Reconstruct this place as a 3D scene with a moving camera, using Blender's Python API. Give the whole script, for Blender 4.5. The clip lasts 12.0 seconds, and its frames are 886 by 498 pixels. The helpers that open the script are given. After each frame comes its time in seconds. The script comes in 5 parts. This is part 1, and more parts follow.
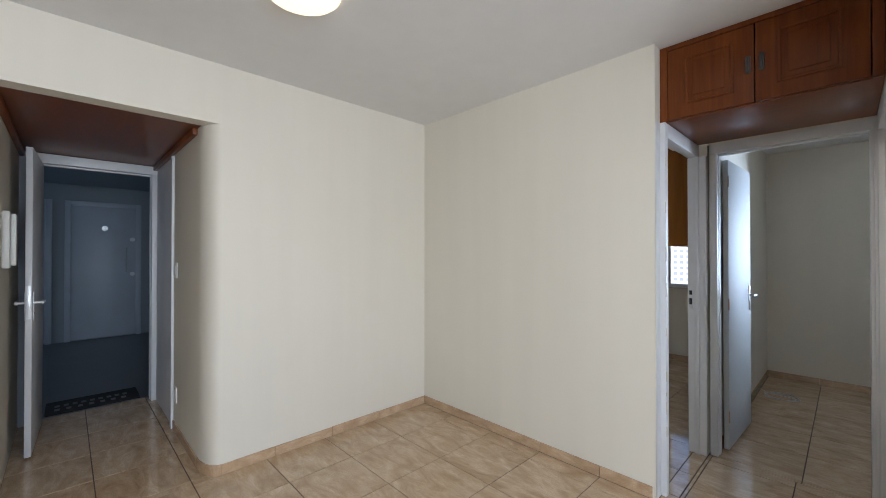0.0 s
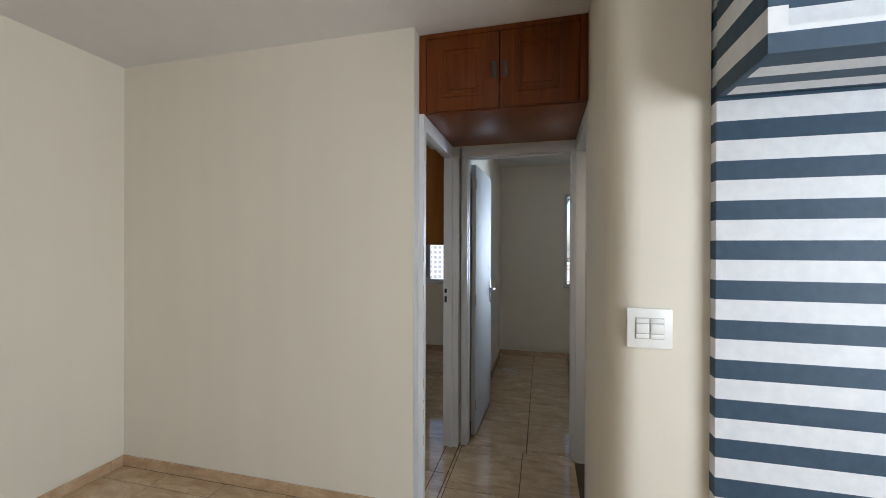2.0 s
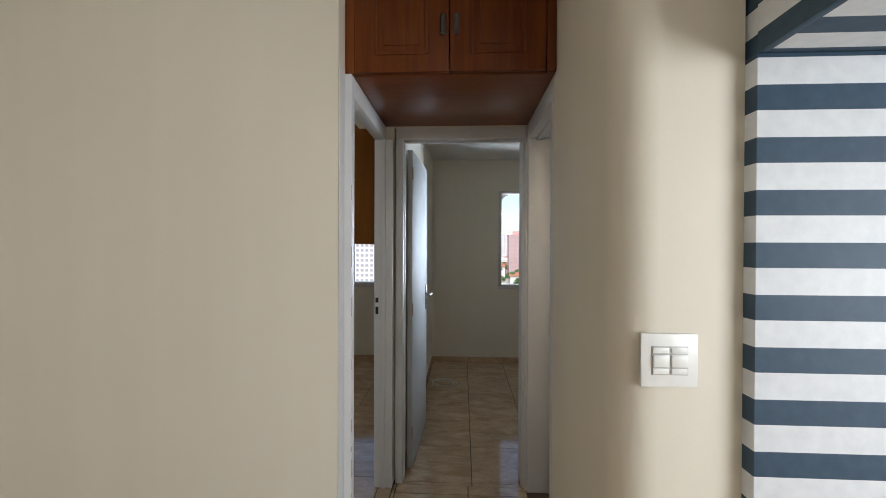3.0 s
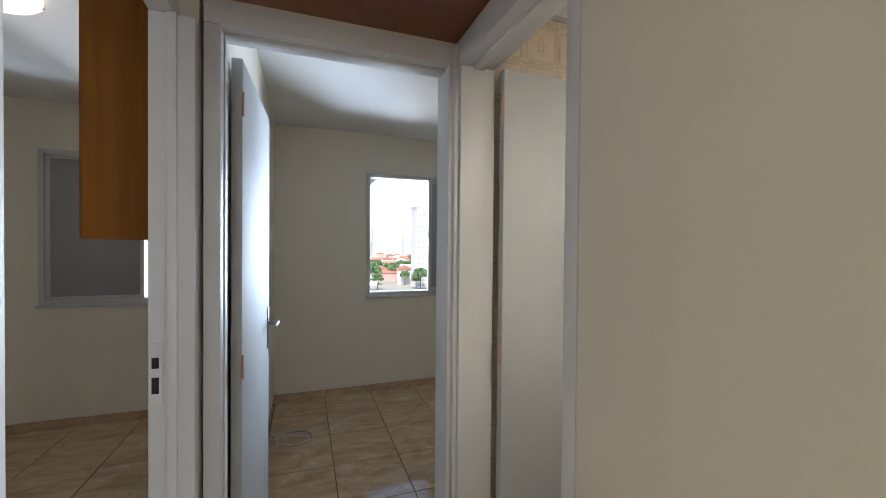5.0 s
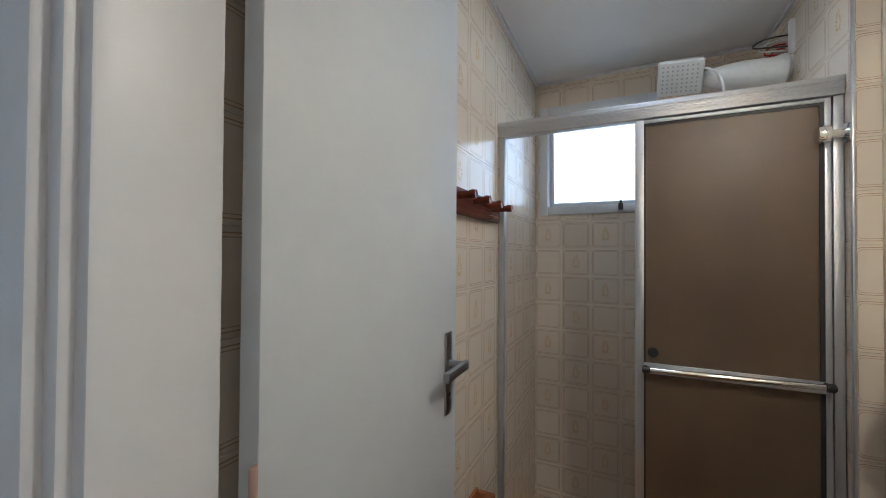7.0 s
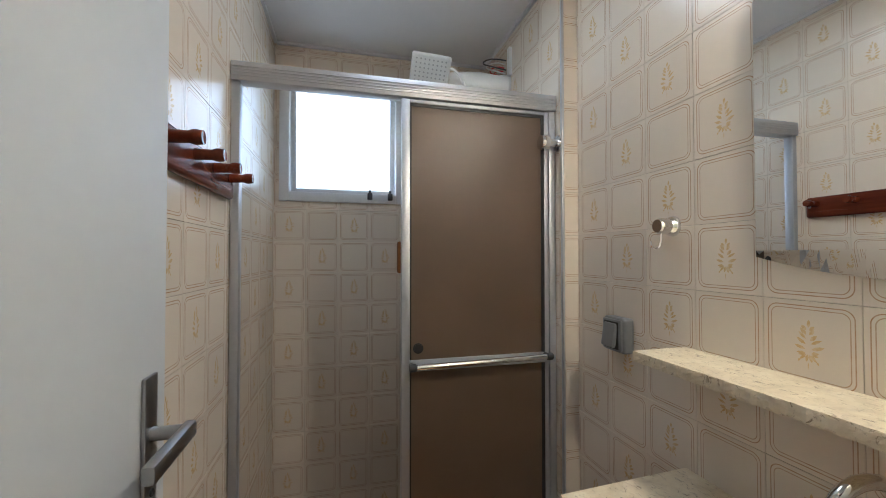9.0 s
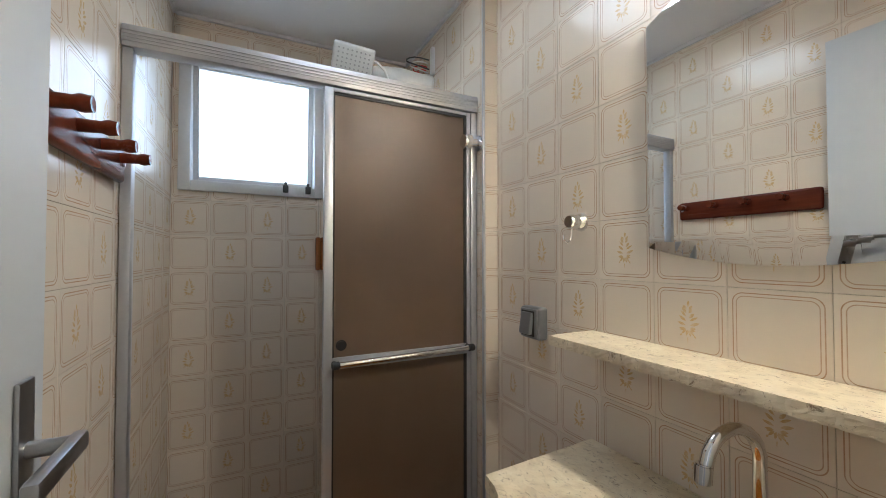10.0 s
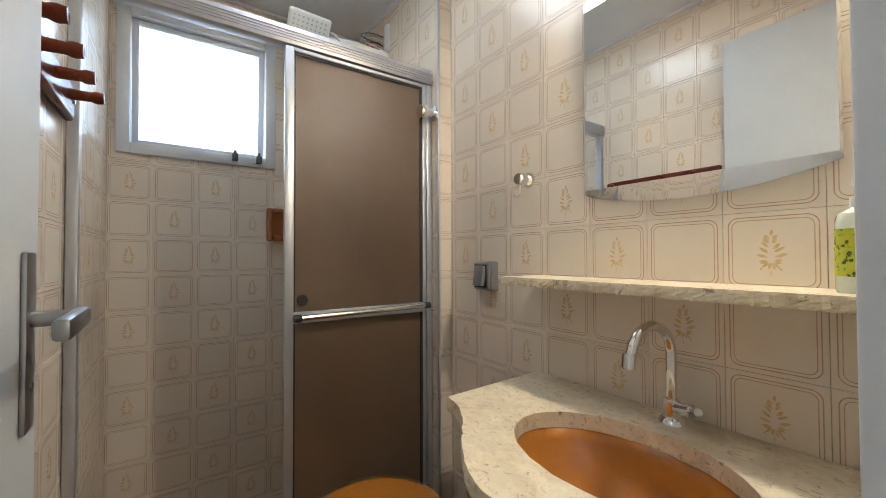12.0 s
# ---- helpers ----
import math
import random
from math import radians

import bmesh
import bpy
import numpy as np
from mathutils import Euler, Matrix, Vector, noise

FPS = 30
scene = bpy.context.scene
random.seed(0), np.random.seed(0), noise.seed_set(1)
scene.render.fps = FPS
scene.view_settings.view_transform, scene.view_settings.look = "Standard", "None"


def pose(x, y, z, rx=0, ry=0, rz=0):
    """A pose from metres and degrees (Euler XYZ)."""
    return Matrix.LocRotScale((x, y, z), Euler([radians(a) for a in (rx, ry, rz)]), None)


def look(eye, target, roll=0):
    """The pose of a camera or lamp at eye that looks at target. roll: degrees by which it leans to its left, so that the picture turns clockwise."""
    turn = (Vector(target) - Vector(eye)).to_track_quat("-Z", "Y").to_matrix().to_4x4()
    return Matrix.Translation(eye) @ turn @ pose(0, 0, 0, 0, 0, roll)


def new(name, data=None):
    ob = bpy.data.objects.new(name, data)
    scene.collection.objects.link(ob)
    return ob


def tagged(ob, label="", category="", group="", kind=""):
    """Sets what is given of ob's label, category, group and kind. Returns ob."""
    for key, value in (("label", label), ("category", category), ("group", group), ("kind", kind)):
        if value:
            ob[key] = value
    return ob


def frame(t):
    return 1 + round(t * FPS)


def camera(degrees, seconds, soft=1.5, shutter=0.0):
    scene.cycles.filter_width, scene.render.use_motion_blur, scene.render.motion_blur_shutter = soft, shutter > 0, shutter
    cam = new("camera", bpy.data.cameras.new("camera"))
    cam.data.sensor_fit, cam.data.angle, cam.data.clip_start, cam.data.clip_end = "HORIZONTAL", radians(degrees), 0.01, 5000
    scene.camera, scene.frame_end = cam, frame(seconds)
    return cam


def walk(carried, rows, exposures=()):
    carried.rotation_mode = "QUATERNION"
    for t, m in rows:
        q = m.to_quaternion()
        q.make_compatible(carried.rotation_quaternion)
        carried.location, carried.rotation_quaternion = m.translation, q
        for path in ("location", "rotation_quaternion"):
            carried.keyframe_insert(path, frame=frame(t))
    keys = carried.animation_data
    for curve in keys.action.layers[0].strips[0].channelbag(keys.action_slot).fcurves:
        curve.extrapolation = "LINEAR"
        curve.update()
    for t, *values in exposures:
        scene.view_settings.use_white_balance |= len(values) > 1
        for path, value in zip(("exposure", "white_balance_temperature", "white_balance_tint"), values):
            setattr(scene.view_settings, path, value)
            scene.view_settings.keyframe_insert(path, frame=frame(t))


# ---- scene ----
cam = camera(97.2, 12.0, 0.9)
PATH = [
    (0, (-0.256, -2.132, 1.425), (-1.695, -0.743, 1.44), -0.0),
    (0.5, (-0.263, -2.09, 1.435), (-1.458, -0.486, 1.443), 0.1),
    (1, (-0.299, -2.005, 1.446), (-1.254, -0.248, 1.449), 0.1),
    (1.5, (-0.324, -1.856, 1.446), (-1.042, 0.011, 1.447), 0.2),
    (2, (-0.362, -1.679, 1.444), (-0.851, 0.261, 1.44), 0.2),
    (2.5, (-0.445, -1.46, 1.456), (-0.726, 0.52, 1.446), 0.2),
    (2.7, (-0.478, -1.371, 1.456), (-0.683, 0.618, 1.445), 0.2),
    (4.3, (-0.642, -0.612, 1.487), (-0.302, 1.359, 1.46), 0.4),
    (4.5, (-0.648, -0.483, 1.487), (-0.223, 1.471, 1.458), 0.4),
    (5, (-0.654, -0.189, 1.469), (0.018, 1.694, 1.444), 0.5),
    (5.5, (-0.584, 0.094, 1.439), (0.371, 1.851, 1.423), 0.8),
    (6, (-0.52, 0.333, 1.417), (0.758, 1.871, 1.407), 1.0),
    (6.5, (-0.438, 0.52, 1.413), (1.141, 1.748, 1.407), 0.8),
    (7, (-0.32, 0.642, 1.371), (1.488, 1.497, 1.399), 0.4),
    (7.5, (-0.212, 0.716, 1.368), (1.735, 1.173, 1.397), 0.4),
    (9.5, (-0.019, 0.806, 1.324), (1.85, 0.097, 1.365), -0.1),
    (10, (-0.024, 0.824, 1.313), (1.768, -0.064, 1.355), 0.0),
    (10.5, (-0.028, 0.853, 1.283), (1.694, -0.163, 1.324), -0.0),
    (11, (-0.018, 0.88, 1.248), (1.646, -0.228, 1.286), -0.1),
    (11.5, (-0.016, 0.899, 1.214), (1.621, -0.25, 1.25), -0.1),
    (12, (-0.068, 0.907, 1.174), (1.576, -0.231, 1.213), -0.2),
]
walk(cam, [(t, look(eye, target, roll)) for t, eye, target, roll in PATH], exposures=[(0.0, 1.3, 5650, 10), (0.5, 1.2, 5650, 10), (1.5, 1.0, 5700, 10), (2.5, 0.93, 6400, 10), (4.5, 1.2, 5900, 10), (5.0, 1.52, 6050, 10), (5.5, 1.55, 5800, 10), (6.0, 1.38, 5850, 10), (6.5, 1.4, 5600, 10), (7.5, 1.55, 5600, 10), (9.5, 1.74, 5700, 10), (11.0, 1.98, 5850, 10), (12.0, 2.08, 5950, 10)])
scene.render.film_transparent = False

# ---------------------------------------------------------------- light
world = bpy.data.worlds.new("sky")
scene.world = world
world.use_nodes = True
wt = world.node_tree
sky = wt.nodes.new("ShaderNodeTexSky")
sky.sky_type = "NISHITA"
sky.sun_disc = False
sky.sun_elevation, sky.sun_rotation = radians(52), radians(200)
sky.dust_density = 1.6
wt.links.new(sky.outputs[0], wt.nodes["Background"].inputs[0])
wt.nodes["Background"].inputs[1].default_value = 0.122

sun = new("sun", bpy.data.lights.new("sun", "SUN"))
sun.data.energy, sun.data.angle, sun.data.color = 2.3, radians(0.5), (1.0, 0.95, 0.88)
sun.matrix_world = look((0, 0, 30), (0 + 0.34 * 10, 0 + 0.94 * 10, 30 - 12.8))


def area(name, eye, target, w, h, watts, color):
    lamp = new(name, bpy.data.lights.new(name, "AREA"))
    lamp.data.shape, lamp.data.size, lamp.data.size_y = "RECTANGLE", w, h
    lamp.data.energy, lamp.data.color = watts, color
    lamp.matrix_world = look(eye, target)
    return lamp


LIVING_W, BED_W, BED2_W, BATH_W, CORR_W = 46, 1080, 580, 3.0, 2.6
area("living_side_window_light", (1.86, -2.4, 1.5), (-3.0, -1.7, 1.4), 2.0, 1.25, LIVING_W, (0.95, 0.98, 1.0))
# unseen lamp added to brighten the corridor; no window is built there
area("corridor_window_light", (-7.0, -4.4, 1.5), (-7.2, -1.0, 1.2), 1.2, 1.2, CORR_W, (0.62, 0.80, 1.0))
# unseen lamps added to the sides of the bedroom windows, standing in for skylight
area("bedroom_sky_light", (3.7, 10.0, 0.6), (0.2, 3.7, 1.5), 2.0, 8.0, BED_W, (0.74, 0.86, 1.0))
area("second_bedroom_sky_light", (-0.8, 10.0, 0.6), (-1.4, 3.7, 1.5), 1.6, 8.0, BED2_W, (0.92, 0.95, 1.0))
area("bathroom_window_light", (2.5, 0.80, 2.0), (0.9, 0.62, 1.85), 1.1, 1.1, BATH_W, (0.80, 0.91, 1.0))
area("bathroom_ceiling_light", (1.05, 0.55, 2.335), (1.05, 0.55, 0.0), 0.34, 0.34, 0.95, (0.88, 0.95, 1.0))

bulb = new("bathroom_wall_bulb", bpy.data.lights.new("bathroom_wall_bulb", "POINT"))
bulb.data.energy, bulb.data.shadow_soft_size, bulb.data.color = 9.5, 0.038, (1.0, 0.87, 0.68)
bulb.location = (0.12, 0.105, 2.2)

# ---------------------------------------------------------------- materials
class Nodes:
    """A short way to write shader arithmetic."""

    def __init__(self, name):
        self.m = bpy.data.materials.new(name)
        self.m.use_nodes = True
        self.t = self.m.node_tree
        self.b = self.t.nodes["Principled BSDF"]

    def link(self, a, b):
        self.t.links.new(a, b)

    def put(self, socket, v):
        if isinstance(v, (int, float)):
            socket.default_value = v
        elif isinstance(v, (tuple, list)):
            socket.default_value = v
        else:
            self.link(v, socket)

    def math(self, op, a, b=0.0, c=0.0):
        n = self.t.nodes.new("ShaderNodeMath")
        n.operation = op
        for i, v in enumerate((a, b, c)):
            self.put(n.inputs[i], v)
        return n.outputs[0]

    def coords(self, kind="Object"):
        return self.t.nodes.new("ShaderNodeTexCoord").outputs[kind]

    def mapped(self, vec, scale=(1, 1, 1), loc=None):
        n = self.t.nodes.new("ShaderNodeMapping")
        self.link(vec, n.inputs[0])
        n.inputs["Scale"].default_value = scale
        if loc is not None:
            self.put(n.inputs["Location"], loc)
        return n.outputs[0]

    def noise(self, vec, scale, detail=4, rough=0.55, warp=0.0):
        n = self.t.nodes.new("ShaderNodeTexNoise")
        if vec is not None:
            self.link(vec, n.inputs["Vector"])
        n.inputs["Scale"].default_value, n.inputs["Detail"].default_value = scale, detail
        n.inputs["Roughness"].default_value, n.inputs["Distortion"].default_value = rough, warp
        return n.outputs["Fac"]

    def ramp(self, fac, *stops):
        n = self.t.nodes.new("ShaderNodeValToRGB")
        self.link(fac, n.inputs[0])
        e = n.color_ramp.elements
        while len(e) < len(stops):
            e.new(0.5)
        for el, (p, c) in zip(e, stops):
            el.position, el.color = p, (*c, 1) if len(c) == 3 else c
        return n.outputs[0]

    def mix(self, fac, a, b, kind="MIX"):
        n = self.t.nodes.new("ShaderNodeMix")
        n.data_type, n.blend_type = "RGBA", kind
        self.put(n.inputs[0], fac)
        for s, v in ((n.inputs[6], a), (n.inputs[7], b)):
            self.put(s, (*v, 1) if isinstance(v, tuple) and len(v) == 3 else v)
        return n.outputs[2]

    def bump(self, height, strength, distance=0.002):
        n = self.t.nodes.new("ShaderNodeBump")
        n.inputs["Strength"].default_value, n.inputs["Distance"].default_value = strength, distance
        self.link(height, n.inputs["Height"])
        self.link(n.outputs[0], self.b.inputs["Normal"])

    def split(self, vec):
        n = self.t.nodes.new("ShaderNodeSeparateXYZ")
        self.link(vec, n.inputs[0])
        return n.outputs

    def done(self, color, rough, metal=0.0):
        self.put(self.b.inputs["Base Color"], (*color, 1) if isinstance(color, tuple) and len(color) == 3 else color)
        self.put(self.b.inputs["Roughness"], rough)
        self.b.inputs["Metallic"].default_value = metal
        return self.m


def tone(c, k):
    return tuple(min(1.0, v * k) for v in c)


def plain(name, c, rough=0.5, metal=0.0, big=3.0, fine=60.0, amount=0.06, bump=0.08, coat=0.0):
    """Paint, plastic, metal: a base colour with stains at one scale and grain at another."""
    n = Nodes(name)
    v = n.coords()
    a, b = n.noise(v, big, 3), n.noise(v, fine, 3)
    f = n.math("ADD", n.math("MULTIPLY", a, 0.65), n.math("MULTIPLY", b, 0.35))
    col = n.ramp(f, (0.3, tone(c, 1 - amount)), (0.7, tone(c, 1 + amount)))
    r = n.math("MULTIPLY_ADD", a, 0.12, rough - 0.06)
    if bump:
        n.bump(b, bump, 0.001)
    if coat:
        n.b.inputs["Coat Weight"].default_value, n.b.inputs["Coat Roughness"].default_value = coat, 0.12
    return n.done(col, r, metal)


def plaster(name, c, rough=0.62):
    n = Nodes(name)
    v = n.coords()
    big, streak, grain = n.noise(v, 0.9, 3), n.noise(n.mapped(v, (6, 6, 0.35)), 1.0, 3), n.noise(v, 140, 3)
    f = n.math("ADD", n.math("MULTIPLY", big, 0.5), n.math("MULTIPLY", streak, 0.5))
    col = n.ramp(f, (0.25, tone(c, 0.95)), (0.75, tone(c, 1.03)))
    n.bump(n.math("ADD", n.math("MULTIPLY", n.noise(v, 14, 3), 0.8), n.math("MULTIPLY", grain, 0.25)), 0.22, 0.004)
    return n.done(col, rough)


def wood(name, dark, light, axis=2, rough=0.35, scale=1.0):
    n = Nodes(name)
    v = n.coords()
    stretch = [14 * scale] * 3
    stretch[axis] = 0.9 * scale
    g = n.noise(n.mapped(v, tuple(stretch)), 1.6, 6, 0.62, 0.7)
    fine = [90 * scale] * 3
    fine[axis] = 2.5 * scale
    h = n.noise(n.mapped(v, tuple(fine)), 1.0, 3)
    f = n.math("ADD", n.math("MULTIPLY", g, 0.75), n.math("MULTIPLY", h, 0.25))
    col = n.ramp(f, (0.32, dark), (0.5, tuple((a + b) / 2 for a, b in zip(dark, light))), (0.68, light))
    n.bump(h, 0.12, 0.001)
    n.b.inputs["Coat Weight"].default_value, n.b.inputs["Coat Roughness"].default_value = 0.08, 0.3
    n.b.inputs["Specular IOR Level"].default_value = 0.2
    return n.done(col, n.math("MULTIPLY_ADD", g, 0.15, rough - 0.07))


def floor_tile(name, light, mid, dark):
    n = Nodes(name)
    info = n.t.nodes.new("ShaderNodeObjectInfo").outputs["Random"]
    shift = n.t.nodes.new("ShaderNodeCombineXYZ")
    n.link(n.math("MULTIPLY", info, 37.0), shift.inputs[0])
    n.link(n.math("MULTIPLY", info, 91.0), shift.inputs[1])
    add = n.t.nodes.new("ShaderNodeVectorMath")
    n.link(n.coords(), add.inputs[0])
    n.link(shift.outputs[0], add.inputs[1])
    v = add.outputs[0]
    cloud = n.noise(n.mapped(v, (1.0, 2.3, 1.0)), 3.6, 6, 0.6, 1.4)
    vein = n.noise(n.mapped(v, (1.0, 3.2, 1.0)), 5.5, 5, 0.7, 2.2)
    col = n.ramp(cloud, (0.3, dark), (0.48, mid), (0.68, light))
    thin = n.math("SUBTRACT", 1.0, n.math("MULTIPLY", n.math("ABSOLUTE", n.math("SUBTRACT", vein, 0.5)), 22.0))
    thin = n.math("MULTIPLY", n.math("MAXIMUM", thin, 0.0), 0.35)
    col = n.mix(thin, col, tone(dark, 0.8))
    col = n.mix(n.math("MULTIPLY", info, 0.16), col, tone(mid, 0.9))
    n.bump(n.noise(v, 9, 2), 0.05, 0.002)
    n.b.inputs["Specular IOR Level"].default_value = 0.9
    return n.done(col, n.math("MULTIPLY_ADD", n.noise(v, 25, 3), 0.08, 0.04))


def wall_tile(name, c, line):
    """Glazed tile with a printed double border that has rounded corners."""
    n = Nodes(name)
    v = n.coords()
    x, y, _ = n.split(v)
    x, y = n.math("ABSOLUTE", x), n.math("ABSOLUTE", y)

    def ring(half, radius, width):
        qx = n.math("SUBTRACT", x, half - radius)
        qy = n.math("SUBTRACT", y, half - radius)
        ox, oy = n.math("MAXIMUM", qx, 0.0), n.math("MAXIMUM", qy, 0.0)
        far = n.math("SQRT", n.math("ADD", n.math("MULTIPLY", ox, ox), n.math("MULTIPLY", oy, oy)))
        near = n.math("MINIMUM", n.math("MAXIMUM", qx, qy), 0.0)
        d = n.math("ABSOLUTE", n.math("SUBTRACT", n.math("ADD", far, near), radius))
        return n.math("MINIMUM", n.math("MAXIMUM", n.math("MULTIPLY_ADD", d, -1400.0, 1400.0 * width), 0.0), 1.0)

    lines = n.math("MAXIMUM", ring(0.0665, 0.017, 0.0013), n.math("MULTIPLY", ring(0.0605, 0.013, 0.0012), 0.85))
    info = n.t.nodes.new("ShaderNodeObjectInfo").outputs["Random"]
    base = n.mix(info, tone(c, 0.94), tone(c, 1.05))
    cloud = n.noise(v, 16, 3)
    base = n.mix(n.math("MULTIPLY", cloud, 0.25), base, tone(c, 0.85))
    worn = n.math("MULTIPLY_ADD", n.noise(v, 55, 3), 0.9, 0.25)
    col = n.mix(n.math("MULTIPLY", n.math("MULTIPLY", lines, worn), 1.0), base, line)
    wave = n.math("ADD", n.noise(v, 11, 2), n.math("MULTIPLY", lines, -0.25))
    n.bump(wave, 0.10, 0.003)
    return n.done(col, n.math("MULTIPLY_ADD", cloud, 0.10, 0.16))


def print_ink(name, ink, ground):
    """Faded transfer print: the ink breaks up over the glaze."""
    n = Nodes(name)
    v = n.coords()
    f = n.math("ADD", n.math("MULTIPLY", n.noise(v, 150, 3), 0.7), n.math("MULTIPLY", n.noise(v, 45, 2), 0.3))
    return n.done(n.ramp(f, (0.42, ink), (0.70, ground)), 0.16)


def stripes(name, axis, start):
    """Printed wallpaper of even bands."""
    n = Nodes(name)
    v = n.coords()
    z = n.split(v)[axis]
    f = n.math("FRACT", n.math("DIVIDE", n.math("SUBTRACT", z, start - 12.32), 0.1232))
    band = n.math("LESS_THAN", f, 0.485)
    grain = n.noise(v, 30, 4)
    col = n.mix(band, n.ramp(grain, (0.3, (0.70, 0.73, 0.77)), (0.7, (0.78, 0.81, 0.84))),
                n.ramp(grain, (0.3, (0.030, 0.064, 0.108)), (0.7, (0.042, 0.084, 0.132))))
    n.bump(grain, 0.08, 0.001)
    return n.done(col, 0.55)


def travertine(name):
    n = Nodes(name)
    v = n.coords()
    a, b = n.noise(v, 11, 7, 0.66, 1.4), n.noise(n.mapped(v, (1.0, 1.7, 1.0)), 42, 5, 0.72, 1.6)
    col = n.ramp(a, (0.30, (0.52, 0.43, 0.29)), (0.48, (0.70, 0.60, 0.42)), (0.68, (0.80, 0.72, 0.54)))
    warp = n.t.nodes.new("ShaderNodeVectorMath")
    warp.operation = "MULTIPLY_ADD"
    cloud = n.t.nodes.new("ShaderNodeTexNoise")
    cloud.inputs["Scale"].default_value = 40
    n.link(v, cloud.inputs["Vector"])
    n.link(cloud.outputs["Color"], warp.inputs[0])
    warp.inputs[1].default_value = (0.03, 0.03, 0.03)
    n.link(v, warp.inputs[2])
    cell = n.t.nodes.new("ShaderNodeTexVoronoi")
    cell.inputs["Scale"].default_value = 48
    n.link(warp.outputs[0], cell.inputs["Vector"])
    shade = n.split(cell.outputs["Color"])[0]
    col = n.mix(0.16, col, n.ramp(shade, (0.0, (0.42, 0.33, 0.22)), (0.3, (0.64, 0.54, 0.38)), (0.7, (0.74, 0.64, 0.46)), (1.0, (0.86, 0.79, 0.64))))
    pits = n.math("MINIMUM", n.math("MAXIMUM", n.math("MULTIPLY_ADD", b, -9.0, 3.95), 0.0), 1.0)
    col = n.mix(pits, col, (0.27, 0.20, 0.12))
    n.bump(n.math("SUBTRACT", 1.0, pits), 0.35, 0.002)
    return n.done(col, n.math("MULTIPLY_ADD", a, 0.2, 0.28))


def glass(name, rough=0.0, tint=(1, 1, 1)):
    n = Nodes(name)
    n.b.inputs["Transmission Weight"].default_value, n.b.inputs["IOR"].default_value = 1.0, 1.45
    if rough:
        n.bump(n.noise(n.coords(), 55, 4), 0.3, 0.002)
    return n.done(tint, rough)


def bronze_panel(name):
    n = Nodes(name)
    v = n.coords()
    a, b = n.noise(v, 2.2, 3), n.noise(v, 75, 3, 0.6, 0.5)
    col = n.ramp(a, (0.3, (0.122, 0.077, 0.046)), (0.7, (0.168, 0.110, 0.068)))
    n.bump(b, 0.16, 0.001)
    n.b.inputs["Transmission Weight"].default_value = 0.3
    return n.done(col, n.math("MULTIPLY_ADD", b, 0.12, 0.34))


M_WALL = plaster("cream_wall_paint", (0.73, 0.68, 0.575))
M_CEIL = plaster("ceiling_paint", (0.74, 0.73, 0.72))
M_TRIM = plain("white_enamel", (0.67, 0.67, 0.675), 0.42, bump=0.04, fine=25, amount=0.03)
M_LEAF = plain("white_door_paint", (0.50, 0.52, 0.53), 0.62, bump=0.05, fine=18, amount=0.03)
M_CAB = wood("reddish_cabinet_wood", (0.085, 0.019, 0.003), (0.18, 0.047, 0.007), 2, 0.40)
M_CABH = wood("reddish_soffit_wood", (0.115, 0.027, 0.005), (0.225, 0.062, 0.012), 0, 0.36)
M_CABH.node_tree.nodes["Principled BSDF"].inputs["Specular IOR Level"].default_value = 0.5
M_ORANGE = wood("orange_wood", (0.20, 0.066, 0.004), (0.27, 0.095, 0.007), 2, 0.5)
M_PEG = wood("dark_red_wood", (0.07, 0.012, 0.006), (0.17, 0.036, 0.014), 0, 0.25)
M_VANITY = wood("amber_wood", (0.13, 0.045, 0.014), (0.24, 0.09, 0.028), 2, 0.4)
M_FLOOR = floor_tile("beige_floor_tile", (0.63, 0.485, 0.33), (0.51, 0.365, 0.225), (0.38, 0.25, 0.14))
M_BASE = floor_tile("baseboard_tile", (0.60, 0.44, 0.29), (0.49, 0.335, 0.205), (0.38, 0.24, 0.14))
M_GROUT = plain("dark_floor_joint", (0.085, 0.055, 0.035), 0.8)
M_GROUT2 = plain("cream_wall_joint", (0.70, 0.63, 0.52), 0.7)
M_TILE = wall_tile("cream_wall_tile", (0.74, 0.65, 0.53), (0.36, 0.17, 0.06))
M_FLOWER = print_ink("ochre_flower_print", (0.60, 0.41, 0.19), (0.70, 0.58, 0.40))
M_STRIPE_Z = stripes("striped_wallpaper", 2, 1.781)
M_STRIPE_Y = stripes("striped_wallpaper_under", 1, -0.31)
M_PLASTIC = plain("white_plastic", (0.78, 0.78, 0.75), 0.3, bump=0)
# the white plastic again, with shade put into its colour
M_PLASTIC_SHADED = plain("shaded_white_plastic", (0.50, 0.50, 0.48), 0.4, bump=0)
M_GREYPL = plain("grey_plastic", (0.24, 0.245, 0.25), 0.3, 0.5, bump=0)
M_DARKPL = plain("dark_grey_plastic", (0.06, 0.06, 0.06), 0.3, bump=0)
M_BLACK = plain("black_rubber_and_gaps", (0.015, 0.015, 0.015), 0.5, bump=0)
M_ALU = plain("satin_aluminium", (0.49, 0.50, 0.52), 0.42, 0.75, fine=120, bump=0)
M_ALUPAINT = plain("grey_window_frame", (0.52, 0.51, 0.50), 0.45)
M_SASH = plain("pale_anodised_frame", (0.66, 0.67, 0.68), 0.45, 0.25, bump=0)
M_CHROME = plain("chrome", (0.80, 0.80, 0.80), 0.08, 1.0, bump=0, amount=0.03)
M_STEEL = plain("brushed_steel", (0.36, 0.36, 0.36), 0.33, 1.0, fine=150)
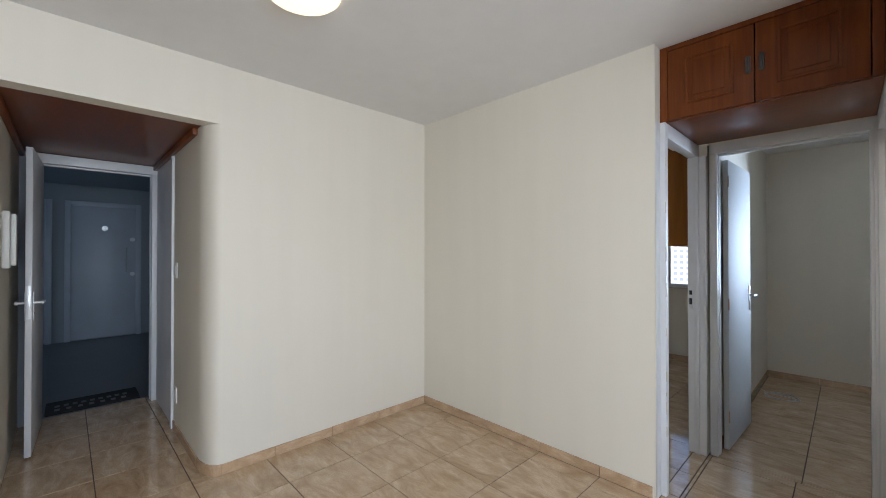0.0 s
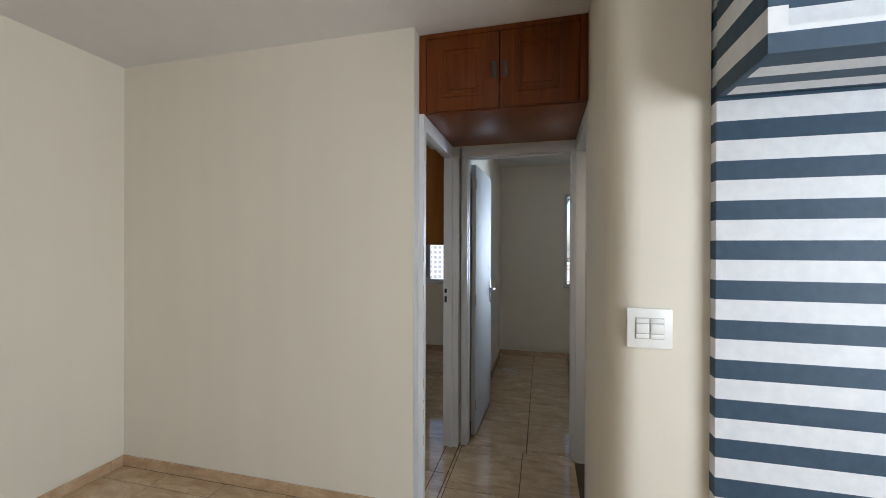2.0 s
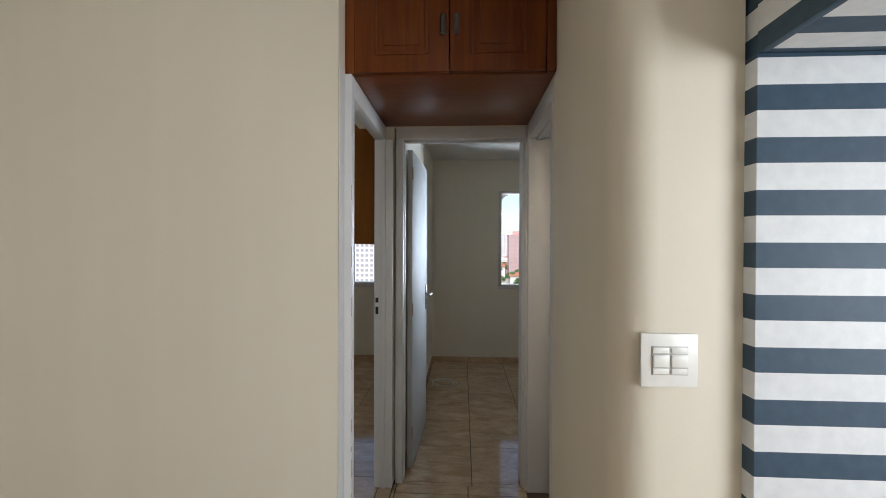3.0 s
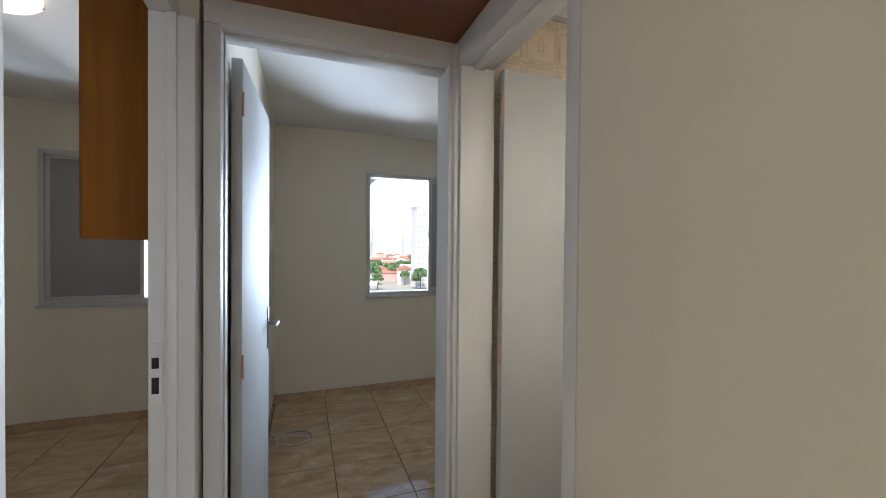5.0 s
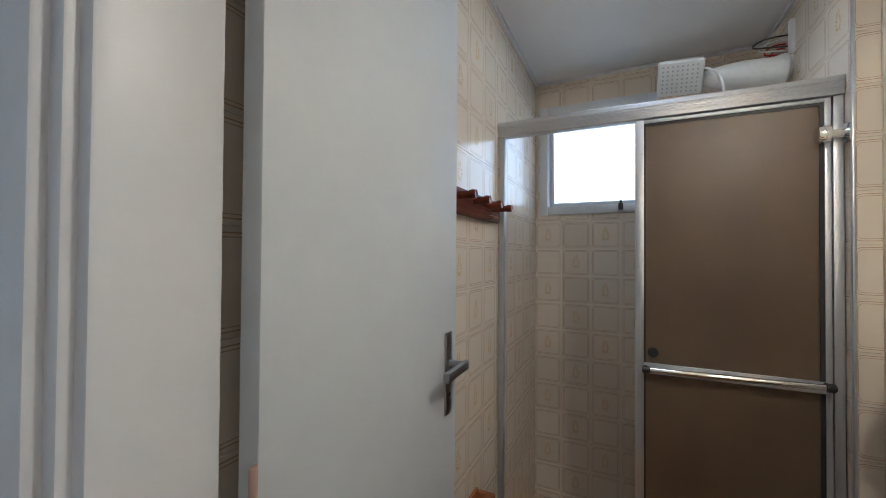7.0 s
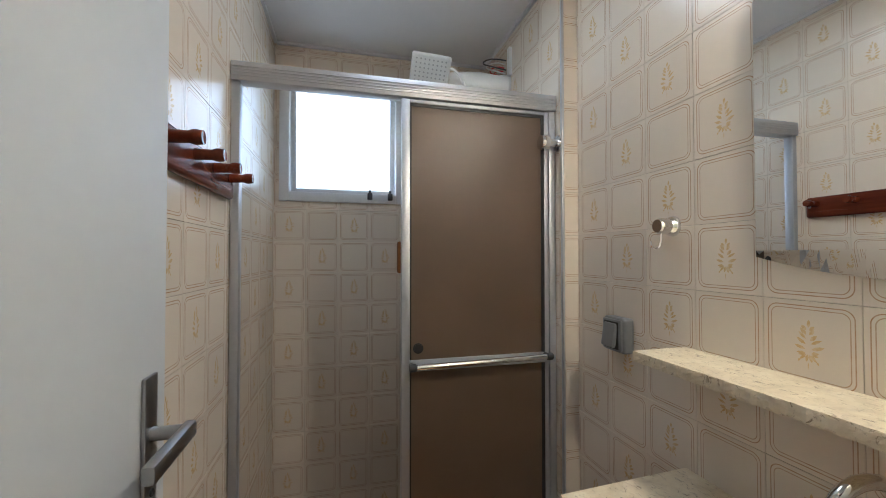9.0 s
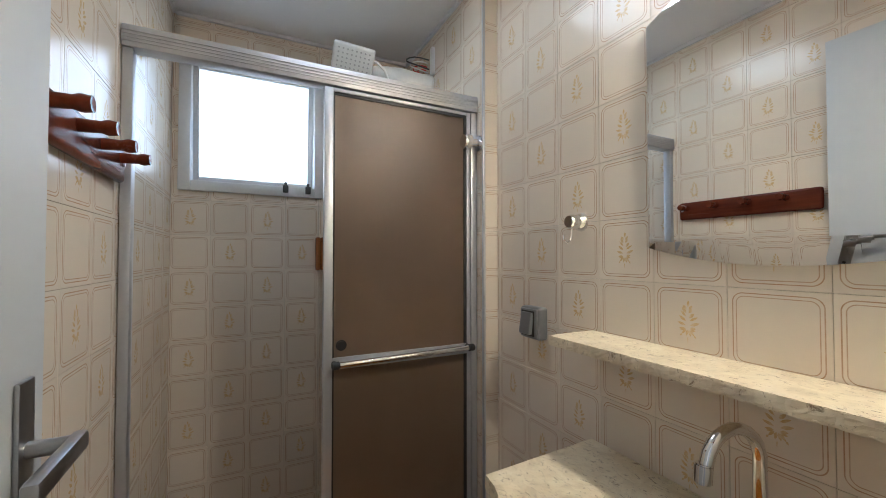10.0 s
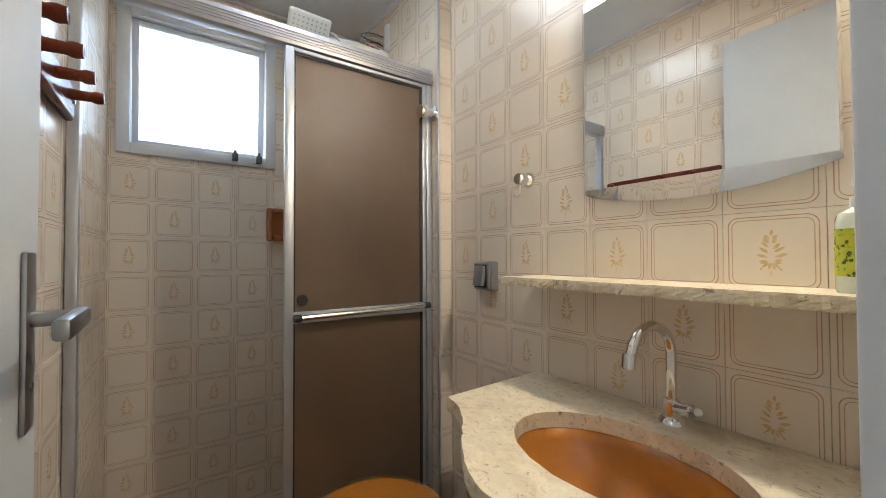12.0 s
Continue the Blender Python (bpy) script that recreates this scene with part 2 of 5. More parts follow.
# chrome door fittings: the window's glint is put into a pale base colour
M_GLINT = plain("pale_glint_metal", (0.80, 0.81, 0.82), 0.3, 0.35, bump=0)
M_COPPER = plain("rusty_hinge", (0.50, 0.33, 0.26), 0.5, 0.4)
M_SHUTTER = plain("grey_shutter", (0.30, 0.30, 0.31), 0.5)
M_CHIP = plain("bare_wood_chips", (0.50, 0.42, 0.30), 0.7)
M_FROST = glass("frosted_glass", 0.55)
M_BRONZE = bronze_panel("bronze_acrylic")
M_STONE = travertine("travertine")
M_AMBER = plain("amber_glazed_ceramic", (0.38, 0.145, 0.022), 0.1, bump=0, amount=0.14)
M_BROWNCER = plain("brown_glazed_ceramic", (0.30, 0.105, 0.034), 0.12, bump=0)
M_MIRROR = plain("mirror_silver", (0.90, 0.91, 0.91), 0.012, 1.0, bump=0, amount=0.005)
M_MAT = plain("black_coir", (0.012, 0.012, 0.013), 0.95, fine=300, bump=0.5)
M_MATPRINT = plain("grey_mat_print", (0.13, 0.13, 0.13), 0.9)
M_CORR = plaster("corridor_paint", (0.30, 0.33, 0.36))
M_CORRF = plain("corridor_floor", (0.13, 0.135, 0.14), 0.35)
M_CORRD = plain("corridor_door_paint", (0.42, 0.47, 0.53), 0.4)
M_GLOW = Nodes("lamp_glass")
M_GLOW.b.inputs["Emission Color"].default_value = (1.0, 0.80, 0.50, 1)
M_GLOW.b.inputs["Emission Strength"].default_value = 0.5
M_GLOW = M_GLOW.done((0.85, 0.78, 0.62), 0.3)
M_SOAP = Nodes("lime_label")
M_SOAP = M_SOAP.done(M_SOAP.ramp(M_SOAP.noise(M_SOAP.coords(), 120, 2), (0.36, (0.06, 0.09, 0.01)), (0.43, (0.50, 0.55, 0.03)), (0.62, (0.58, 0.60, 0.05))), 0.4)
M_CLEAR = plain("milky_bottle_plastic", (0.70, 0.74, 0.62), 0.25, bump=0)
M_RED = plain("red_wire", (0.5, 0.02, 0.02), 0.4, bump=0)
M_CABLE = plain("white_cable", (0.5, 0.47, 0.43), 0.5, bump=0)


# ---------------------------------------------------------------- building helpers
PLACE = {}


def thing(name, label, category, at=(0, 0, 0), group="", kind="", m=None):
    ob = new(name)
    ob.empty_display_size = 0.05
    PLACE[ob] = m or Matrix.Translation(at)
    ob.matrix_world = PLACE[ob]
    return tagged(ob, label, category, group, kind)


def finish(bm, material, smooth=None):
    bmesh.ops.recalc_face_normals(bm, faces=bm.faces)
    me = bpy.data.meshes.new("mesh")
    if smooth is not None:
        for f in bm.faces:
            f.smooth = True
        for e in bm.edges:
            if len(e.link_faces) == 2 and e.calc_face_angle(0) > radians(smooth):
                e.smooth = False
    bm.to_mesh(me)
    bm.free()
    me.materials.append(material)
    return me


def part(name, bm, material, parent, label="", smooth=35, world=True):
    """One mesh under a thing; the bmesh is in world metres unless world is False."""
    if world:
        bm.transform(PLACE[parent].inverted())
    me = finish(bm, material, smooth)
    me.name = name
    ob = new(name, me)
    ob.parent = parent
    PLACE[ob] = PLACE[parent]
    if label:
        tagged(ob, label)
    return ob


def single(name, bm, material, label, category, group="", kind="", smooth=35):
    me = finish(bm, material, smooth)
    me.name = name
    ob = new(name, me)
    PLACE[ob] = Matrix()
    return tagged(ob, label, category, group, kind)


def structure(name, bm, material, smooth=35, label="", category=""):
    return single(name, bm, material, label, category, kind="structure", smooth=smooth)


def add(bm, other):
    me = bpy.data.meshes.new("tmp")
    other.to_mesh(me)
    other.free()
    bm.from_mesh(me)
    bpy.data.meshes.remove(me)
    return bm


def box(x0, x1, y0, y1, z0, z1, bevel=0.0, seg=2):
    bm = bmesh.new()
    bmesh.ops.create_cube(bm, size=1)
    bm.transform(Matrix.Translation(((x0 + x1) / 2, (y0 + y1) / 2, (z0 + z1) / 2)) @ Matrix.Diagonal((abs(x1 - x0), abs(y1 - y0), abs(z1 - z0), 1)))
    if bevel:
        bmesh.ops.bevel(bm, geom=list(bm.edges), offset=bevel, segments=seg, affect="EDGES", profile=0.5)
    return bm


def boxes(*rows, bevel=0.0):
    bm = bmesh.new()
    for r in rows:
        add(bm, box(*r, bevel=bevel))
    return bm


def rod(a, b, r, r2=None, seg=16, bevel=0.0):
    a, b = Vector(a), Vector(b)
    bm = bmesh.new()
    bmesh.ops.create_cone(bm, cap_ends=True, segments=seg, radius1=r, radius2=r if r2 is None else r2, depth=(b - a).length)
    if bevel:
        bmesh.ops.bevel(bm, geom=[e for e in bm.edges if len(e.link_faces) == 2 and e.calc_face_angle(0) > 1], offset=bevel, segments=2, affect="EDGES")
    bm.transform(Matrix.Translation((a + b) / 2) @ (b - a).to_track_quat("Z", "Y").to_matrix().to_4x4())
    return bm


def lathe(profile, seg=32, m=None):
    """Turns (radius, height) pairs about z."""
    bm = bmesh.new()
    rings = []
    for r, z in profile:
        rings.append([bm.verts.new((r * math.cos(i * math.tau / seg), r * math.sin(i * math.tau / seg), z)) for i in range(seg)])
    for a, b in zip(rings, rings[1:]):
        for i in range(seg):
            bm.faces.new((a[i], a[(i + 1) % seg], b[(i + 1) % seg], b[i]))
    for ring in (rings[0], rings[-1]):
        bm.faces.new(ring)
    bmesh.ops.remove_doubles(bm, verts=bm.verts, dist=1e-5)
    if m is not None:
        bm.transform(m)
    return bm


def tube(points, r, seg=10):
    """A round bar along a line of points."""
    pts = [Vector(p) for p in points]
    bm = bmesh.new()
    rings, side = [], None
    for i, p in enumerate(pts):
        d = (pts[min(i + 1, len(pts) - 1)] - pts[max(i - 1, 0)]).normalized()
        if side is None:
            side = d.orthogonal().normalized()
        side = (side - d * side.dot(d)).normalized()
        up = d.cross(side)
        rr = r[i] if isinstance(r, (list, tuple)) else r
        rings.append([bm.verts.new(p + rr * (side * math.cos(k * math.tau / seg) + up * math.sin(k * math.tau / seg))) for k in range(seg)])
    for a, b in zip(rings, rings[1:]):
        for k in range(seg):
            bm.faces.new((a[k], a[(k + 1) % seg], b[(k + 1) % seg], b[k]))
    bm.faces.new(rings[0])
    bm.faces.new(rings[-1])
    return bm


def prism(outline, z0, z1, bevel=0.0):
    """An outline in x and y raised from z0 to z1."""
    bm = bmesh.new()
    lo = [bm.verts.new((x, y, z0)) for x, y in outline]
    hi = [bm.verts.new((x, y, z1)) for x, y in outline]
    n = len(outline)
    for i in range(n):
        bm.faces.new((lo[i], lo[(i + 1) % n], hi[(i + 1) % n], hi[i]))
    bm.faces.new(lo[::-1])
    bm.faces.new(hi)
    if bevel:
        bmesh.ops.bevel(bm, geom=[e for e in bm.edges if abs(e.verts[0].co.z - e.verts[1].co.z) < 1e-6], offset=bevel, segments=2, affect="EDGES")
    return bm


def arc(cx, cy, r, a0, a1, n=8):
    return [(cx + r * math.cos(radians(a0 + (a1 - a0) * i / n)), cy + r * math.sin(radians(a0 + (a1 - a0) * i / n))) for i in range(n + 1)]


def slab(axis, at0, at1, u0, u1, z0, z1, holes=()):
    """A wall across x or y (axis) from at0 to at1, along the other from u0 to u1, with openings (u0, u1, z0, z1)."""
    us = sorted({u0, u1, *(h[0] for h in holes), *(h[1] for h in holes)})
    zs = sorted({z0, z1, *(h[2] for h in holes), *(h[3] for h in holes)})
    us, zs = [u for u in us if u0 <= u <= u1], [z for z in zs if z0 <= z <= z1]
    bm = bmesh.new()

    def solid(i, j):
        if not (0 <= i < len(us) - 1 and 0 <= j < len(zs) - 1):
            return False
        u, z = (us[i] + us[i + 1]) / 2, (zs[j] + zs[j + 1]) / 2
        return not any(h[0] < u < h[1] and h[2] < z < h[3] for h in holes)

    def p(u, w, z):
        return bm.verts.new((w, u, z) if axis == "x" else (u, w, z))

    for i in range(len(us) - 1):
        for j in range(len(zs) - 1):
            if not solid(i, j):
                continue
            a, b, c, d = us[i], us[i + 1], zs[j], zs[j + 1]
            for w in (at0, at1):
                bm.faces.new((p(a, w, c), p(b, w, c), p(b, w, d), p(a, w, d)))
            for (di, dj), (e, f) in {(-1, 0): ((a, c), (a, d)), (1, 0): ((b, c), (b, d)), (0, -1): ((a, c), (b, c)), (0, 1): ((a, d), (b, d))}.items():
                if not solid(i + di, j + dj):
                    bm.faces.new((p(e[0], at0, e[1]), p(f[0], at0, f[1]), p(f[0], at1, f[1]), p(e[0], at1, e[1])))
    bmesh.ops.remove_doubles(bm, verts=bm.verts, dist=1e-5)
    return bm


# ---------------------------------------------------------------- the large structure
CEIL, BEDCEIL, BATHCEIL, SOFFIT = 2.63, 2.55, 2.365, 2.19

structure("wall_living_back", slab("y", 0.315, 0.43, -3.045, -1.027, 0, CEIL), M_WALL)
structure("wall_living_left", prism([(-3.045, 0.43), (-3.165, 0.43), (-3.165, -1.42), (-4.93, -1.42), (-4.93, -1.50)]
                                    + [(-3.245 + 0.2 * x, -1.41 + 0.09 * y) for x, y in arc(0, 0, 1, 270, 360, 12)], 0, CEIL), M_WALL)
structure("wall_living_left_far", slab("x", -3.165, -3.045, -5.2, -2.41, 0, CEIL), M_WALL)
structure("wall_beam_entry", slab("x", -3.165, -3.045, -2.41, -1.411, 2.245, CEIL), M_WALL)
structure("wall_entry_side", slab("y", -2.53, -2.41, -4.93, -3.165, 0, CEIL), M_WALL)
# unseen rear wall, kept solid so that no sun comes in behind
structure("wall_living_window", slab("y", -5.35, -5.2, -3.165, 1.9, 0, CEIL), M_WALL)
structure("wall_living_right", slab("x", 1.9, 2.02, -5.35, -0.12, 0, CEIL, [(-3.5, -1.3, 0.85, 2.15)]), M_WALL)
structure("wall_striped", box(0.165, 1.9, -0.29, -0.12, 0, 1.915, 0.003), M_STRIPE_Z)
structure("wall_striped_top", box(0.172, 1.9, -0.285, -0.12, 1.915, CEIL), M_STRIPE_Z)
# pillar between the living room, the hall and the bathroom, with a rounded corner
structure("wall_switch", prism([(-0.135, 0.4575), (-0.008, 0.4575), (-0.008, -0.02), (0.165, -0.02), (0.165, -0.25)]
                               + arc(-0.035, -0.15, 0.10, 270, 180), 0, CEIL), M_WALL)
structure("wall_hall_right_head", box(-0.135, 0.0, 0.4575, 1.13, 2.18, CEIL), M_WALL)
structure("wall_hall_left_head", box(-1.16, -1.045, 0.43, 1.13, 2.18, CEIL), M_WALL)
structure("wall_hall_end", slab("y", 1.13, 1.26, -1.05, 2.1, 0, CEIL, [(-0.943, -0.137, -0.01, 2.18)]), M_WALL)
structure("wall_bedroom_left", slab("x", -1.01, -0.905, 1.26, 3.69, 0, CEIL), M_WALL)
structure("wall_facade", slab("y", 3.69, 3.85, -3.3, 2.1, 0, CEIL, [(-0.06, 1.25, 0.965, 2.145), (-2.56, -1.3, 0.98, 2.16)]), M_WALL)
structure("wall_bedroom_right", slab("x", 1.95, 2.1, 1.26, 3.69, 0, CEIL), M_WALL)
structure("wall_second_bedroom_left", slab("x", -3.3, -3.165, 0.43, 3.69, 0, CEIL), M_WALL)
structure("wall_bath_mirror", box(0.0, 1.19, -0.12, -0.006, 0, CEIL), M_GROUT2)
structure("wall_bath_shower", box(1.19, 2.1, -0.12, 0.054, 0, CEIL), M_GROUT2)
structure("wall_bath_rear", slab("x", 1.966, 2.1, 0.054, 1.13, 0, CEIL, [(0.505, 1.095, 1.605, 2.21)]), M_GROUT2)

structure("ceiling", box(-3.3, 2.02, -5.35, 1.2, CEIL, CEIL + 0.1), M_CEIL)
structure("ceiling_bedroom", box(-0.905, 1.95, 1.26, 3.69, BEDCEIL, BEDCEIL + 0.06), M_CEIL)
structure("ceiling_second_bedroom", box(-3.165, -1.01, 0.43, 3.69, BEDCEIL, BEDCEIL + 0.06), M_CEIL)
structure("ceiling_bath", box(0.0, 1.966, -0.006, 1.13, BATHCEIL, BATHCEIL + 0.05), M_CEIL)
structure("roof_slab", box(-3.3, 2.1, 1.2, 3.85, CEIL, CEIL + 0.1), M_CEIL)
structure("trim_bath_corner", box(1.176, 1.188, 0.056, 0.066, 0, BATHCEIL, 0.003), M_ALU)
structure("ceiling_trim_bath", boxes((0.006, 1.95, 1.112, 1.124, 2.35, BATHCEIL), (1.948, 1.96, 0.06, 1.112, 2.35, BATHCEIL), (1.196, 1.948, 0.06, 0.072, 2.35, BATHCEIL), (0.006, 1.18, 0.0, 0.012, 2.35, BATHCEIL)), M_TRIM)

# floors: a bed of joint mortar under the tiles
structure("floor", box(-5.05, 2.02, -5.35, 1.13, -0.12, -0.004), M_GROUT)
FLOOR_LIVING = bpy.data.objects["floor"]
FLOOR_BED = structure("floor_bedroom", box(-0.943, 1.95, 1.13, 3.69, -0.12, -0.004), M_GROUT)
FLOOR_BED2 = structure("floor_second_bedroom", box(-3.165, -0.944, 0.40, 3.69, -0.115, -0.0045), M_GROUT)
FLOOR_BATH = structure("floor_bath", box(-0.0, 1.966, -0.006, 1.13, -0.11, -0.0035), M_GROUT2)

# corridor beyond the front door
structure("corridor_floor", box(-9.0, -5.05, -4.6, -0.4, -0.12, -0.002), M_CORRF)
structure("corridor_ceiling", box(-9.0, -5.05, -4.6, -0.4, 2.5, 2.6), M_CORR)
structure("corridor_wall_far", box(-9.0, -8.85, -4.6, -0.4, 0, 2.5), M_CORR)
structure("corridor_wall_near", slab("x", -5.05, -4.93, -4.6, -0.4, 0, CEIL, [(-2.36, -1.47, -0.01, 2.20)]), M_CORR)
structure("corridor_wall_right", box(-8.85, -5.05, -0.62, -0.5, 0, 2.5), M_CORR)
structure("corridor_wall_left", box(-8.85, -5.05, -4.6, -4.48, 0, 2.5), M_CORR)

# wooden soffits: entry and hall
structure("trim_entry_soffit", box(-4.93, -3.165, -2.41, -1.50, 2.25, 2.275), M_CABH)
structure("trim_entry_moulding", boxes((-4.93, -3.27, -1.532, -1.502, 2.205, 2.249), (-4.93, -3.17, -2.408, -2.378, 2.205, 2.249), bevel=0.006), M_CABH)


# ---------------------------------------------------------------- frames of the doors
def door_frame(name, axis, lo, hi, a0, a1, head, w=0.05, top=2.18, proud=0.012, stop=True):
    """Jambs and head in a wall from lo to hi across the axis; the opening runs from a0 to a1. A stop runs round inside."""
    mid = (lo + hi) / 2
    rows = [(lo - proud, hi + proud, a0 - w, a0, 0, head), (lo - proud, hi + proud, a1, a1 + w, 0, head), (lo - proud, hi + proud, a0 - w, a1 + w, head, top)]
    stops = [(mid - 0.02, mid + 0.02, a0 - 0.001, a0 + 0.005, 0, head), (mid - 0.02, mid + 0.02, a1 - 0.005, a1 + 0.001, 0, head), (mid - 0.02, mid + 0.02, a0, a1, head - 0.012, head + 0.001)]
    bm = bmesh.new()
    for i, r in enumerate(rows + (stops if stop else stops[:1] + stops[2:])):
        b = r if axis == "x" else (r[2], r[3], r[0], r[1], r[4], r[5])
        add(bm, box(*b, bevel=0.004 if i < 3 else 0.003))
    return structure(name, bm, M_TRIM)


door_frame("door_frame_bedroom", "y", 1.142, 1.248, -0.887, -0.165, 2.115, 0.046, 2.186, stop=False)
door_frame("door_frame_bath", "x", -0.128, -0.014, 0.503, 1.086, 2.10, 0.0435, proud=0.009, stop=False)
door_frame("door_frame_entry", "x", -5.04, -4.9, -2.29, -1.54, 2.165, 0.05, 2.245)
structure("trim_entry_lining", boxes((-4.886, -4.10, -1.5005, -1.494, 0, 2.20), (-4.10, -4.05, -1.519, -1.494, 0, 2.205), bevel=0.002), M_TRIM)
structure("trim_hall_corner", box(-0.15, -0.118, 1.106, 1.14, 0, 2.18, 0.003), M_TRIM)
# the second bedroom's frame wraps the end of the living room wall
structure("door_frame_second_bedroom", boxes((-1.0265, -1.021, 0.317, 0.384, 0, 2.186), (-1.06, -0.992, 0.384, 0.432, 0, 2.186), (-1.055, -0.943, 1.085, 1.13, 0, 2.10), (-1.055, -0.992, 0.432, 1.13, 2.10, 2.186),
                                             (-1.035, -1.012, 0.43, 0.442, 0, 2.1), (-1.01, -0.985, 1.073, 1.09, 0, 2.1), bevel=0.004), M_TRIM)
# chipped paint along the edge of that frame
random.seed(17)
bm = bmesh.new()
z = 0.35
while z < 2.1:
    h = random.uniform(0.02, 0.09)
    add(bm, box(-0.9935, -0.9908, 0.3835 + random.uniform(0, 0.003), 0.3835 + random.uniform(0.006, 0.014), z, z + h, 0.0008))
    z += h + random.uniform(0.01, 0.22)
structure("trim_chipped_edge", bm, M_CHIP)


def lever(parent, side, x, z, plate=(0.036, 0.20), turn=-1, mat=None):
    """Handle on a leaf face: long plate, neck and a bent lever. Local axes: x along the leaf, y across it."""
    mat = mat or M_STEEL
    y0 = side * 0.0175
    pl = part("handle_plate", box(x - plate[0] / 2, x + plate[0] / 2, min(y0, y0 + side * 0.006), max(y0, y0 + side * 0.006), z - plate[1] * 0.62, z + plate[1] * 0.38, 0.0028), mat, parent, "dark steel plate", world=False)
    part("handle_lever", add(rod((x, y0, z), (x, y0 + side * 0.048, z), 0.009, bevel=0.002), box(x - (0.012 if turn > 0 else 0.115), x + (0.115 if turn > 0 else 0.012), min(y0 + side * 0.04, y0 + side * 0.055), max(y0 + side * 0.04, y0 + side * 0.055), z - 0.011, z + 0.011, 0.005)),
         mat, pl, "steel lever", world=False)
    part("keyhole", rod((x, y0, z - 0.075), (x, y0 + side * 0.0075, z - 0.075), 0.005), M_BLACK, pl, world=False)


def hinge(parent, z, mat):
    part("hinge", add(rod((-0.004, -0.0205, z - 0.04), (-0.004, -0.0205, z + 0.04), 0.0045, bevel=0.001), boxes((-0.006, 0.004, -0.0195, -0.0165, z - 0.039, z + 0.039))), mat, parent, "worn painted steel hinge", world=False)


def door(name, label, m, width, height, side_lever, hinge_z, hmat=None, levers=(1, -1), plate=(0.036, 0.20)):
    """A flush leaf: local x from the hinge along the leaf, z up."""
    d = thing(name, label, "door", m=m, kind="structure")
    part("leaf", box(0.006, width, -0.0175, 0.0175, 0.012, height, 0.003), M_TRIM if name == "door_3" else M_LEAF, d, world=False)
    for s in levers:
        lever(d, s, width - 0.055, side_lever, plate, -1, hmat)
    for z in hinge_z:
        hinge(d, z, M_COPPER)
    return d


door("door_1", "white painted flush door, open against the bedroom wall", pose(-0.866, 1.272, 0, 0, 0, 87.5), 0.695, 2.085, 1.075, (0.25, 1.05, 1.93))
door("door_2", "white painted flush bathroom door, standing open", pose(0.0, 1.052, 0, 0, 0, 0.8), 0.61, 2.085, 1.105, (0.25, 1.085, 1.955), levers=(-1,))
door("door_3", "white front door, open into the entry", pose(-4.935, -2.285, 0, 0, 0, -2.3), 0.765, 2.15, 1.07, (0.25, 1.1, 1.95), M_GLINT)
part("lock_face", box(0.7645, 0.7668, -0.012, 0.012, 0.96, 1.19, 0.0008), M_GLINT, bpy.data.objects["door_3"], "metal lock face with its glint in the colour", world=False)
far = thing("door_4", "closed pale door across the dim corridor", "door", (-8.85, -1.7, 0), kind="structure")
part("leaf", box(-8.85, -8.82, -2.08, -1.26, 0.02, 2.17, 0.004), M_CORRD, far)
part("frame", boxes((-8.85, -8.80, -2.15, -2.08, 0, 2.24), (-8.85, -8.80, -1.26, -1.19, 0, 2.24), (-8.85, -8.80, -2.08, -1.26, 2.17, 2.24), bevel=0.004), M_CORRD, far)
part("door_pull", rod((-8.79, -1.393, 1.09), (-8.79, -1.393, 1.50), 0.013), M_STEEL, far)
for z in (1.05, 1.637):
    part("lock", rod((-8.82, -1.31, z), (-8.79, -1.31, z), 0.034, bevel=0.004), M_GLINT, far, "chrome lock with its glint in the colour")
part("peephole", rod((-8.82, -1.67, 1.815), (-8.80, -1.67, 1.815), 0.04, bevel=0.004), M_GLINT, far)
far2 = thing("door_5", "pale corridor door in its frame", "door", (-8.85, -2.9, 0), kind="structure")
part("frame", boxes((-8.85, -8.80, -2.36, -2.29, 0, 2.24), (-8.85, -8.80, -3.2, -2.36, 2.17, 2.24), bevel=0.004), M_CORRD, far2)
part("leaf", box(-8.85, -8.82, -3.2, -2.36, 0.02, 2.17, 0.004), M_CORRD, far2)


